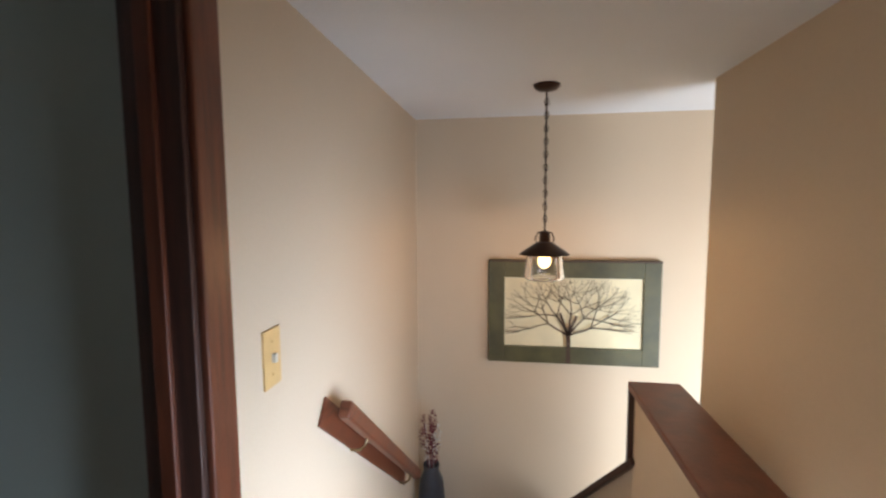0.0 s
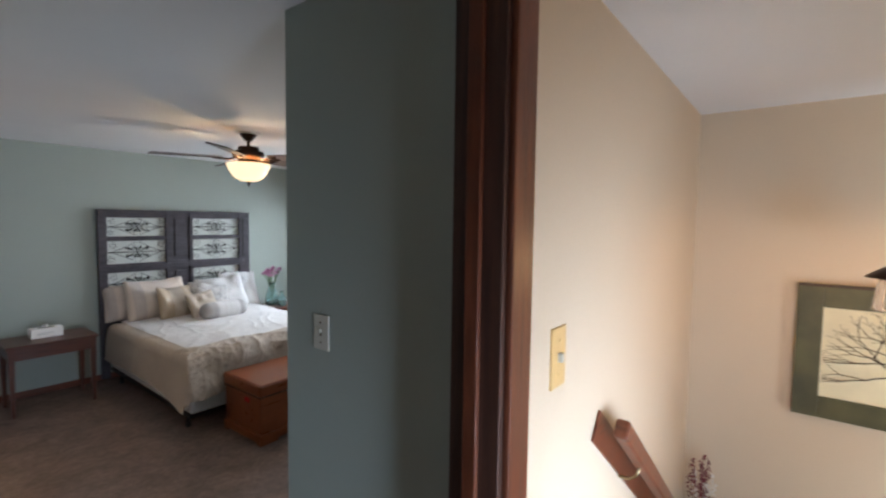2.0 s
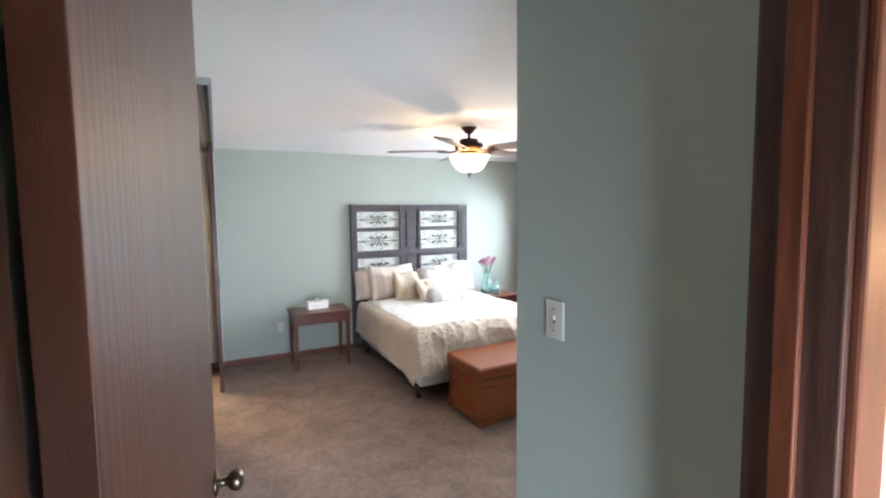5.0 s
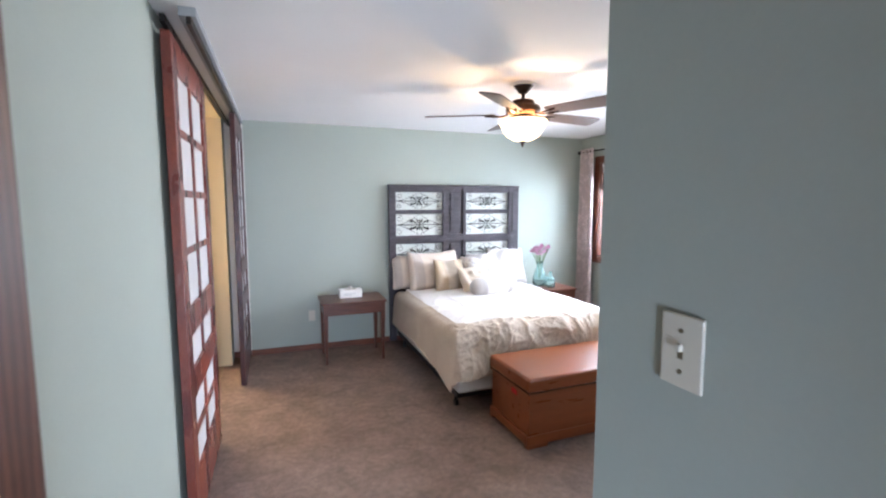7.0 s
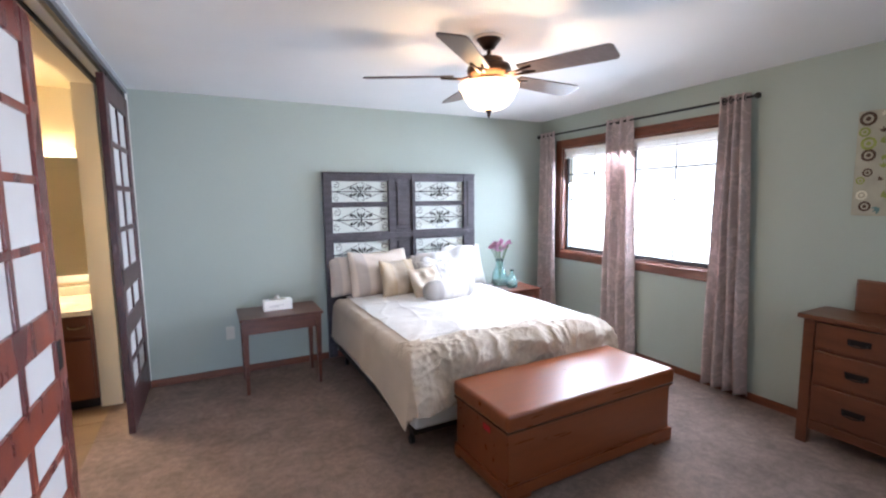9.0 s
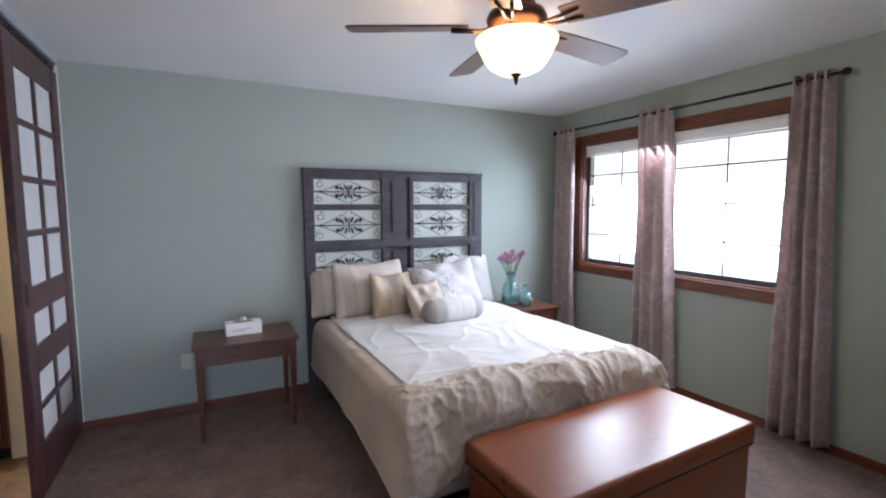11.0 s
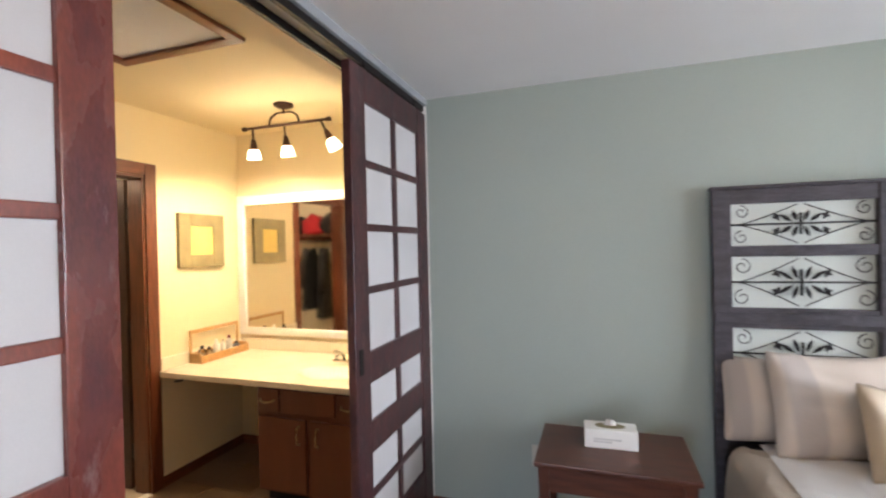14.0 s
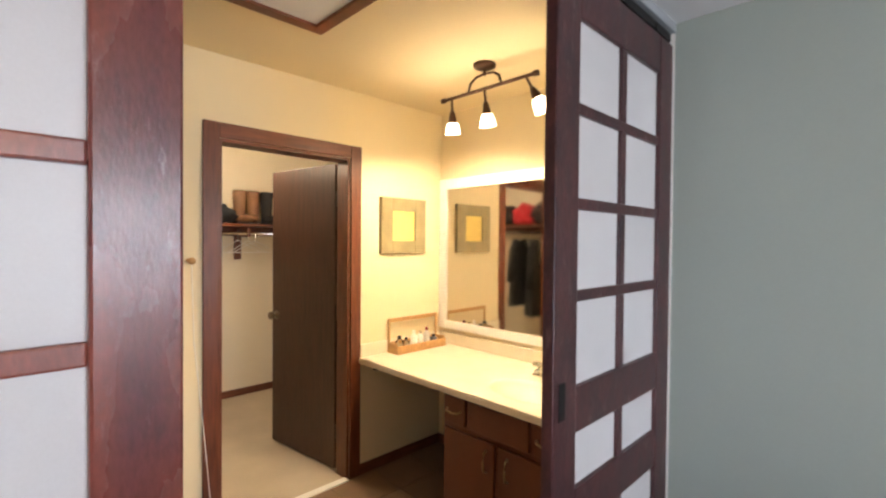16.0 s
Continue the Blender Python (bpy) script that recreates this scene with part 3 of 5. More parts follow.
for y0, y1 in ((WY0 + 0.012, 5.49), (5.62, WY1 - 0.012)):
    z0, z1 = WZ0 + 0.012, WZ1 - 0.012
    bm = box(XR + 0.06, XR + 0.09, y0, y0 + 0.024, z0, z1, 0.003)
    box(XR + 0.06, XR + 0.09, y1 - 0.024, y1, z0, z1, 0.003, bm)
    box(XR + 0.06, XR + 0.09, y0 + 0.035, y1 - 0.035, z0, z0 + 0.04, 0.003, bm)
    box(XR + 0.06, XR + 0.09, y0 + 0.035, y1 - 0.035, z1 - 0.035, z1, 0.003, bm)
    sash = part("sash", bm, BARGREY, win, "dark grey metal sash frame")
    pane = part("pane", box(XR + 0.073, XR + 0.077, y0 + 0.035, y1 - 0.035, z0 + 0.04, z1 - 0.035), CLEAR, sash)
    pane.visible_shadow = False
    for k in (1, 2, 3):
        zz = z0 + (z1 - z0) * k / 4
        part("grille_bar", box(XR + 0.066, XR + 0.072, y0 + 0.035, y1 - 0.035, zz - 0.007, zz + 0.007), BARGREY, sash)
    ym = (y0 + y1) / 2 - 0.02
    part("grille_bar", box(XR + 0.064, XR + 0.070, ym - 0.0055, ym + 0.0055, z0 + 0.04, z1 - 0.035), BARGREY, sash)
    blind = thing("window_blind", (0, 0, 0), "white slatted blind drawn up under the window head", "blind", "blinds in the bedroom window")
    part("head_rail", box(XR + 0.012, XR + 0.045, y0 + 0.01, y1 - 0.01, z1 - 0.035, z1 - 0.004, 0.003), WHITE, blind)
    for k in range(7):
        part("slat", box(XR + 0.016, XR + 0.042, y0 + 0.012, y1 - 0.012, z1 - 0.042 - k * 0.007, z1 - 0.039 - k * 0.007), WHITE, blind)
    part("bottom_rail", box(XR + 0.016, XR + 0.042, y0 + 0.012, y1 - 0.012, z1 - 0.105, z1 - 0.09, 0.003), WHITE, blind)
# overcast distance outside the window
bd = box(12, 12.2, -4, 40, -3.0, 16)
tagged(link("backdrop", bd, BACKDROP), "bright overcast sky outside the window", "sky", kind="structure")
structure("ground", box(-300, 300, -300, 300, -3.2, -3.0), LEAF, "dull green lawn outside", "lawn")


# ---- french doors on bypass tracks ----
def french_door(x, y0, y1, label, wood, sw):
    """A sliding panel of fourteen frosted panes; x is its room face."""
    root = thing("french_door", (x - 0.04, y0, 0.02), label, "french door", "sliding french doors")
    w, top = y1 - y0, 2.33
    rows = [(0.255, 0.425), (0.46, 0.63), (0.77, 0.94), (1.08, 1.335), (1.37, 1.615), (1.65, 1.90), (1.935, 2.185)]
    part("stile", box(0, 0.04, 0, sw, 0, top, 0.005), wood, root)
    part("stile", box(0, 0.04, w - sw, w, 0, top, 0.005), wood, root)
    edges = [(0, rows[0][0])] + [(a[1], c[0]) for a, c in zip(rows, rows[1:])] + [(rows[-1][1], top)]
    for z0, z1 in edges:
        part("rail", box(0.001 if z1 - z0 > 0.05 else 0.005, 0.039 if z1 - z0 > 0.05 else 0.035, sw, w - sw, z0, z1, 0.004), wood, root)
    for z0, z1 in rows:
        part("muntin", box(0.005, 0.035, w / 2 - 0.022, w / 2 + 0.022, z0, z1, 0.004), wood, root)
        for a, c in ((sw, w / 2 - 0.022), (w / 2 + 0.022, w - sw)):
            part("pane", box(0.014, 0.024, a, c, z0, z1), FROST, root)
    for yy in (0.15, w - 0.15):
        hanger = part("hanger", box(0.012, 0.028, yy - 0.02, yy + 0.02, top - 0.005, top + 0.035, 0.002), IRON, root)
        part("roller", rod((0.006, yy, top + 0.03), (0.034, yy, top + 0.03), 0.016), IRON, hanger)
    return root


fd1 = french_door(1.505, 4.02, 4.99, "worn mahogany french door with frosted panes, slid aside", MAHOGANY, 0.118)
part("flush_pull", box(0.040, 0.043, 0.97 - 0.11, 0.97 - 0.055, 0.80, 0.93, 0.001), IRON, fd1, "dark iron flush pull")
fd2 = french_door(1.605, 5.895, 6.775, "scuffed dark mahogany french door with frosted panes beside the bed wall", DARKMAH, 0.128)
part("flush_pull", box(0.040, 0.043, 0.025, 0.06, 1.0, 1.11, 0.001), IRON, fd2, "dark iron flush pull")
trk = tagged(new("trim_door_track"), "grey board and dark metal track above the sliding doors", "door track", kind="structure")
part("header_board", box(1.545, 1.615, 3.98, YN - 0.002, 2.40, ZC, 0.003), GREYBOARD, trk)
part("track", box(1.475, 1.495, 3.98, YN - 0.01, 2.368, 2.40), IRON, trk)
part("track", box(1.575, 1.595, 3.98, YN - 0.01, 2.368, 2.40), IRON, trk)
part("corner_strip", box(XL, 1.61, YN - 0.008, YN - 0.001, 0.06, 2.40), WHITE, trk)


# ---- bedroom furniture ----
def cloth_surface(nx, ny, f):
    bm = bmesh.new()
    grid = [[bm.verts.new(f(i / nx, j / ny)) for j in range(ny + 1)] for i in range(nx + 1)]
    for i in range(nx):
        for j in range(ny):
            bm.faces.new((grid[i][j], grid[i + 1][j], grid[i + 1][j + 1], grid[i][j + 1]))
    return bm


bed = thing("bed", (0, 0, 0), "queen bed with rumpled cream duvet and white linen top", "bed")
BX0, BX1, BY0, BY1 = 3.14, 4.76, 4.80, 6.70
part("box_spring", box(BX0 + 0.03, BX1 - 0.03, BY0 + 0.02, BY1, 0.14, 0.36, 0.03, seg=3), SKIRT, bed, "pale grey box spring", True)
part("mattress", box(BX0 + 0.06, BX1 - 0.06, BY0 + 0.07, BY1, 0.36, 0.545, 0.05, seg=4), LINEN, bed, "white mattress", True)
for x0, x1, y0, y1 in ((BX0 + 0.03, BX0 + 0.07, BY0 + 0.04, BY1), (BX1 - 0.07, BX1 - 0.03, BY0 + 0.04, BY1), (BX0 + 0.07, BX1 - 0.07, BY0 + 0.04, BY0 + 0.08)):
    part("frame_rail", box(x0, x1, y0, y1, 0.105, 0.14), IRON, bed, "dark steel bed rail")
for x in (BX0 + 0.06, BX1 - 0.06):
    for y in (BY0 + 0.14, BY1 - 0.2):
        leg = part("leg", rod((x, y, 0.05), (x, y, 0.12), 0.014), IRON, bed)
        part("caster", rod((x - 0.014, y, 0.026), (x + 0.014, y, 0.026), 0.026, seg=16), IRON, leg)


def wrinkle(x, y, s=1.0):
    """Soft lumps and long thin creases."""
    x, y = x + 0.10 * noise.noise((x * 3.1, y * 3.1, 77)), y + 0.10 * noise.noise((x * 2.7, y * 3.3, 88))
    low = 0.007 * noise.noise((x * 2.6, y * 2.9, 0))
    a = (1 - abs(noise.noise((x * 1.1 + y * 3.4, y * 0.7 - x * 0.6, 5)))) ** 12
    c = (1 - abs(noise.noise((x * 3.6 - y * 1.2, y * 1.0 + x * 0.4, 11)))) ** 12
    e = (1 - abs(noise.noise((x * 2.0 + y * 5.5, y * 2.4 - x * 1.5, 17)))) ** 9 * max(0.0, noise.noise((x * 1.7, y * 1.9, 23)) + 0.25)
    return s * (low + 0.0050 * a + 0.0040 * c + 0.006 * e + 0.0022 * noise.noise((x * 9, y * 13, 3)))


def rumpled_foot(x, y):
    """Short crossing creases where the duvet shows below the sheet."""
    f = min(1.0, max(0.0, (5.10 - y) / 0.10))
    warp = 0.35 * noise.noise((x * 2.2, y * 2.2, 21))
    a = (1 - abs(noise.noise((x * 5.0 + warp * 6, y * 9.0 - x * 2.0, 31)))) ** 5
    c = (1 - abs(noise.noise((x * 8.0 - y * 5.0, y * 6.0 + warp * 5, 41)))) ** 6
    e = (1 - abs(noise.noise((x * 15.0 + warp * 8, y * 19.0 + x * 6.0, 61)))) ** 4
    g = (1 - abs(noise.noise((x * 20.0 - y * 12.0, y * 14.0 + warp * 9, 71)))) ** 5
    return f * (0.011 * a + 0.009 * c + 0.0034 * e + 0.0026 * g + 0.014 * noise.noise((x * 3.0, y * 4.5, 51)))


def duvet_point(u, v):
    """Duvet over the bed: u across with both sides hanging, v from the foot's hem to the head."""
    hang, half = 0.40, (BX1 - BX0) / 2 + 0.02
    s = (u - 0.5) * 2 * (half + hang)
    foot_hang, length = 0.25, BY1 - 0.05 - BY0
    q = v * (foot_hang + length) - foot_hang
    top, r = 0.615, 0.07
    cx = (BX0 + BX1) / 2

    def bend(d, r):
        # d: distance past the edge line; gives outward and downward
        if d <= 0:
            return 0.0, 0.0
        arc = r * math.pi / 2
        if d < arc:
            a = d / r
            return r * math.sin(a), r * (1 - math.cos(a))
        return r + 0.10 * (d - arc), r + (d - arc)

    side = 1 if s > 0 else -1
    ox, dx = bend(abs(s) - (half - r), r)
    oy, dy = bend(-q + 2 * r, 2 * r)
    x = cx + side * (min(abs(s), half - r) + ox)
    drop = max(dx, dy) if not (dx > 0.02 and dy > 0.02) else (dx ** 3 + dy ** 3) ** (1 / 3)
    # the hem sags at the corner and hangs lower on the near side
    corner = math.exp(-(q / 0.22) ** 2)
    drop = min(drop, 0.335 + 0.10 * corner + 0.006 * math.sin(9.0 * v + u * 4))
    z = top - drop
    y = BY0 - 0.04 + (max(q, 2 * r) - oy) - 0.07 * min(1.0, drop / 0.25 if drop < 0.25 else 1.0) * math.exp(-((abs(s) - half) / 0.16) ** 2) * math.exp(-(max(q, 0.0) / 0.2) ** 2)
    flat = max(0.0, 1 - drop / 0.1)
    z += flat * (0.022 * math.cos((x - cx) * 1.6) + wrinkle(x, y, 1.5)) + rumpled_foot(x, y) * (0.35 + 0.65 * flat)
    fold = (1 - flat) * (0.006 if dx > dy else 0.014) * math.sin(y * 9 + 5 * noise.noise((y * 2, 0, 1)) if dx > dy else x * 8 + 5 * noise.noise((x * 2, 1, 1)))
    rumple = (1 - flat) * 0.03 * noise.noise((x * 4.5, y * 4.5 + 3, z * 5))
    if dx > dy:
        x += side * (fold + 0.25 * rumple + 0.12 * rumpled_foot(y * 0.8, 4.2 + z))
    else:
        y -= fold + 1.5 * rumple + 1.6 * rumpled_foot(x, 4.3 + z)
    return (x, y, max(z, 0.17))


bm = cloth_surface(270, 250, duvet_point)
duv = part("duvet", bm, DUVET, bed, "rumpled cream duvet hanging over the sides", True)


def sheet_point(u, v):
    x = BX0 + 0.10 + u * (BX1 - BX0 - 0.14)
    y = 5.0 - 0.06 * u + v * (BY1 - 0.08 - 5.0 + 0.06 * u)
    z = 0.615 + 0.022 * math.cos((x - (BX0 + BX1) / 2) * 1.6) + wrinkle(x, y, 1.25) + 0.012
    edge = min(u, 1 - u, v) * 18
    z -= 0.004 * max(0, 1 - edge)
    return (x, y, z)


part("folded_top", cloth_surface(170, 170, sheet_point), LINEN, bed, "smooth white linen top of the bedding", True)


def pillow(name, at, size, tilt, yaw, material, label, group="pillows on the bed", roll=0, seed=0, tufts=False):
    """A stuffed cushion standing on its long edge and leaning back by tilt degrees."""
    w, h, t = size
    bm = bmesh.new()
    bmesh.ops.create_cube(bm, size=2)
    bmesh.ops.subdivide_edges(bm, edges=list(bm.edges), cuts=17, use_grid_fill=True)
    for v in bm.verts:
        a, b, c = v.co
        puff = (max(0, 1 - abs(a) ** 2.2) * max(0, 1 - abs(b) ** 2.2)) ** 0.55
        ra, rb = a * (1 - 0.05 * (1 - b * b)) * (1 - 0.03 * b ** 8), b * (1 - 0.06 * (1 - a * a)) * (1 - 0.03 * a ** 8)
        dent = 0.05 * noise.noise((a * 1.6 + seed, b * 1.6, c + seed)) + 0.022 * noise.noise((a * 4 + seed, b * 5, seed)) + 0.03 * abs(noise.noise((a * 2.2 - b * 2 + seed, b * 1.5 + a, seed + 4)))
        if tufts:
            for ta, tb_ in ((-0.38, -0.38), (0.38, -0.38), (-0.38, 0.38), (0.38, 0.38)):
                puff *= 1 - 0.55 * math.exp(-((a - ta) ** 2 + (b - tb_) ** 2) / 0.03)
        slump = 0.03 * (1 + b) * noise.noise((a * 1.5 + seed, 0, 3))
        v.co = (ra * w / 2 * (1 - 0.04 * b), c * t / 2 * (0.05 + 0.95 * puff) + dent * 0.55 * puff - slump, (rb * h / 2) * (1 - 0.06 * (1 - a * a) * (b > 0)) + h / 2 + 0.12 * dent * (b + 1))
    ob = link(name, bm, material, None, "", True)
    ob.matrix_world = pose(*at, -tilt, roll, yaw)
    return tagged(ob, label, "pillow", group)


PZ = 0.632
pillow("pillow", (3.36, 6.64, PZ), (0.50, 0.39, 0.17), 16, 4, PILLOW_SHAM, "large cream pillow with taupe bands against the headboard", seed=1)
pillow("pillow", (3.60, 6.52, PZ), (0.66, 0.45, 0.20), 23, 8, PILLOW_BAND, "large cream pillow with a taupe band leaning on the headboard", seed=2)
pillow("pillow", (4.50, 6.60, PZ), (0.58, 0.48, 0.19), 24, -6, LINEN, "plump white pillow leaning on the headboard", seed=3, roll=4)
pillow("pillow", (4.28, 6.46, PZ), (0.56, 0.44, 0.18), 28, -10, LINEN, "white pillow leaning on another pillow", seed=4, roll=-6)
pillow("pillow", (3.72, 6.35, PZ), (0.42, 0.37, 0.15), 24, 12, PILLOW_CHAMP, "champagne throw pillow propped on white pillows", seed=5, roll=3)
pillow("pillow", (4.02, 6.34, PZ), (0.46, 0.39, 0.15), 30, -8, PILLOW_FLORAL, "pale grey floral throw pillow in the middle", seed=6, roll=10)
pillow("pillow", (3.95, 6.18, PZ), (0.36, 0.31, 0.16), 30, 14, PILLOW_GOLD, "small tufted champagne throw pillow", seed=7, roll=-4, tufts=True)


def bolster(at, w, r, yaw):
    bm = bmesh.new()
    n = 26
    rings = []
    for i in range(n + 1):
        u = i / n * 2 - 1
        rr = r * (max(0, 1 - abs(u) ** 7)) ** 0.5 * (1 + 0.03 * math.sin(i * 2.1)) + 0.004
        rings.append([bm.verts.new((u * w / 2, rr * math.cos(a) * (1 + 0.03 * noise.noise((u * 3, a, 2))), rr * math.sin(a) + r)) for a in [2 * math.pi * k / 24 for k in range(24)]])
    for a, c in zip(rings, rings[1:]):
        for k in range(24):
            bm.faces.new((a[k], c[k], c[(k + 1) % 24], a[(k + 1) % 24]))
    bm.faces.new(rings[0])
    bm.faces.new(list(reversed(rings[-1])))
    ob = link("bolster_pillow", bm, BOLSTER, None, "", True)
    ob.matrix_world = pose(*at, 0, 0, yaw)
    return tagged(ob, "pale grey silky bolster pillow in front of the others", "pillow", "pillows on the bed")


bolster((4.05, 6.03, PZ), 0.52, 0.092, 4)

# headboard made of old doors with iron scrollwork
hb = thing("headboard", (0, 0, 0), "weathered dark wooden headboard with iron scrollwork panels", "headboard")
HY0, HY1 = 6.715, 6.765
for x0, x1 in ((3.09, 3.17), (3.735, 3.80), (3.99, 4.03), (4.60, 4.735)):
    part("stile", box(x0, x1, HY0, HY1, 0.02, 1.80, 0.005), HEADW, hb)
part("cap", box(3.085, 4.74, HY0 - 0.008, HY1, 1.80, 1.815, 0.004), HEADW, hb)
for x0, x1 in ((3.17, 3.735), (4.03, 4.60)):
    for z0, z1 in ((1.73, 1.80), (1.48, 1.53), (1.14, 1.235), (0.84, 0.90)):
        part("rail", box(x0, x1, HY0 + 0.004, HY1 - 0.002, z0, z1, 0.004), HEADW, hb)
    part("backing_glass", box(x0, x1, HY1 - 0.012, HY1 - 0.006, 0.90, 1.73), PALEPANE, hb, "pale glass behind the scrolls")
    part("lower_panel", box(x0, x1, HY0 + 0.02, HY1 - 0.004, 0.2, 0.84), HEADW, hb)
for z0, z1 in ((1.76, 1.80), (1.165, 1.245), (0.5, 0.60)):
    part("rail", box(3.80, 3.99, HY0 + 0.002, HY1, z0, z1, 0.004), HEADW, hb)
for z0, z1 in ((1.245, 1.76), (0.60, 1.165)):
    part("centre_panel", box(3.80, 3.99, HY0 + 0.022, HY1 - 0.006, z0, z1), HEADW, hb)
    part("raised_field", box(3.83, 3.96, HY0 + 0.008, HY0 + 0.024, z0 + 0.04, z1 - 0.04, 0.006), HEADW, hb)


part("mid_rail", box(3.095, 4.73, HY0 - 0.010, HY0 + 0.001, 1.165, 1.215, 0.004), HEADW, hb, "worn ledge across both old doors")
part("side_slot", box(4.635, 4.655, HY0 - 0.004, HY0 + 0.001, 1.25, 1.74, 0.001), IRON, hb, "dark slot in the outer stile")


def spiral(cx, cz, r, turns, sign, start):
    pts = []
    n = 16
    for i in range(n + 1):
        a = start + sign * turns * 2 * math.pi * i / n
        rr = r * (1 - 0.75 * i / n)
        pts.append((cx + rr * math.cos(a), HY0 + 0.018, cz + rr * math.sin(a)))
    return pts


def petal(at, ang, ln, w, bm):
    """A flat forged leaf pointing along ang in the panel's plane."""
    lathe([(0.001, 0), (w * 0.8, ln * 0.28), (w, ln * 0.55), (w * 0.6, ln * 0.82), (0.001, ln)], at, 6, bm, turn=Matrix.Rotation(ang, 4, "Y") @ Matrix.Scale(0.35, 4, (0, 1, 0)))


def scrollwork(x0, x1, z0, z1):
    """A level bar, a long diamond of bent rods, corner curls and a cluster of leaves."""
    cx, cz, hw, hh = (x0 + x1) / 2, (z0 + z1) / 2, (x1 - x0) / 2, (z1 - z0) / 2
    yy = HY0 + 0.018
    bm = rod((x0, yy, cz), (x1, yy, cz), 0.0045, seg=6)
    for s in (-1, 1):
        for t in (-1, 1):
            pts = [(cx + s * hw * (0.90 - 0.86 * k / 8), yy, cz + t * hh * 0.90 * (k / 8) ** 1.25) for k in range(9)]
            tube(pts, 0.0030, bm, 5)
            tube(spiral(cx + s * hw * 0.84, cz + t * hh * 0.60, hh * 0.32, 1.25, s * t, math.pi / 2), 0.0030, bm, 5)
            for px, pz, ang, ln in ((0.05, 0.12, 0.35, 0.42), (0.12, 0.10, 0.95, 0.46), (0.28, 0.42, 2.0, 0.28), (0.30, 0.16, 0.5, 0.34)):
                turn = s * ang if t > 0 else math.pi - s * ang
                petal((cx + s * hw * px, yy, cz + t * hh * pz), turn, hh * ln * 1.25, 0.0095, bm)
    rod((cx, yy, cz - hh * 0.5), (cx, yy, cz + hh * 0.5), 0.006, bm, 6)
    return bm


for x0, x1 in ((3.17, 3.735), (4.03, 4.60)):
    for z0, z1 in ((1.53, 1.73), (1.235, 1.48), (0.90, 1.14)):
        part("scrollwork", scrollwork(x0, x1, z0, z1), IRON, hb, "curled dark iron scrolls", True)

# cedar chest at the foot of the bed
chest = thing("cedar_chest", (3.39, 4.155, 0), "honey-brown waxed cedar chest with rounded lid edge at the bed's foot", "chest", rz=1.5)
CW, CD, CH = 1.30, 0.55, 0.475
part("body", box(0.02, CW - 0.02, 0.02, CD - 0.01, 0.03, 0.375, 0.006), HONEY, chest)
part("lid", box(0, CW, 0, CD, 0.378, CH, 0.026, seg=4), HONEY, chest, "rounded glossy lid", False)
part("lid_moulding", box(0.006, CW - 0.006, 0.008, CD - 0.004, 0.362, 0.378, 0.005), HONEY, chest)
for x0, x1, y0, y1 in ((0.0, CW, 0.004, 0.024), (0.0, 0.022, 0.024, CD - 0.01), (CW - 0.022, CW, 0.024, CD - 0.01)):
    part("plinth", box(x0, x1, y0, y1, 0.022, 0.085, 0.008), HONEY, chest)
for x0, x1 in ((0.002, 0.16), (CW - 0.16, CW - 0.002)):
    for y0, y1 in ((0.006, 0.05), (CD - 0.06, CD - 0.012)):
        part("foot", box(x0, x1, y0, y1, 0, 0.024, 0.004), HONEY, chest)
# solid dark strip gives the shade of the gap below the lid
part("lid_gap_shade", box(0.004, CW - 0.004, 0.006, CD - 0.006, 0.374, 0.379), BARK, chest, "dark strip standing in for the shaded gap under the lid")
part("side_label", box(0.0185, 0.02, 0.18, 0.25, 0.30, 0.335), CLOTH_RED, chest, "small red stamped mark")
part("lid_tab", box(CW - 0.01, CW + 0.03, 0.10, 0.125, 0.368, 0.375), BRASS, chest, "small metal lid stay tab")


def side_table(at, w, d, h, label, group):
    root = thing("nightstand", at, label, "nightstand", group)
    part("tabletop", box(0, w, 0, d, h - 0.022, h, 0.006), NIGHT, root)
    part("apron_front", box(0.035, w - 0.035, 0.022, 0.04, h - 0.13, h - 0.022, 0.003), NIGHT, root)
    part("apron_back", box(0.035, w - 0.035, d - 0.04, d - 0.022, h - 0.13, h - 0.022, 0.003), NIGHT, root)
    part("apron_side", box(0.022, 0.04, 0.035, d - 0.035, h - 0.13, h - 0.022, 0.003), NIGHT, root)
    part("apron_side", box(w - 0.04, w - 0.022, 0.035, d - 0.035, h - 0.13, h - 0.022, 0.003), NIGHT, root)
    for x in (0.04, w - 0.04):
        for y in (0.04, d - 0.04):
            bm = bmesh.new()
            bmesh.ops.create_cone(bm, cap_ends=True, segments=4, radius1=0.018, radius2=0.034, depth=h - 0.022, matrix=Matrix.Translation((x, y, (h - 0.022) / 2)) @ Matrix.Rotation(math.pi / 4, 4, "Z"))
            part("leg", bm, NIGHT, root)
    return root


side_table((2.285, 6.19, 0), 0.65, 0.45, 0.625, "small reddish-brown wooden side table with tapered legs beside the bed", "bedside tables")
ns2 = side_table((4.83, 6.16, 0), 0.40, 0.47, 0.60, "small brown bedside table behind the curtain", "bedside tables")

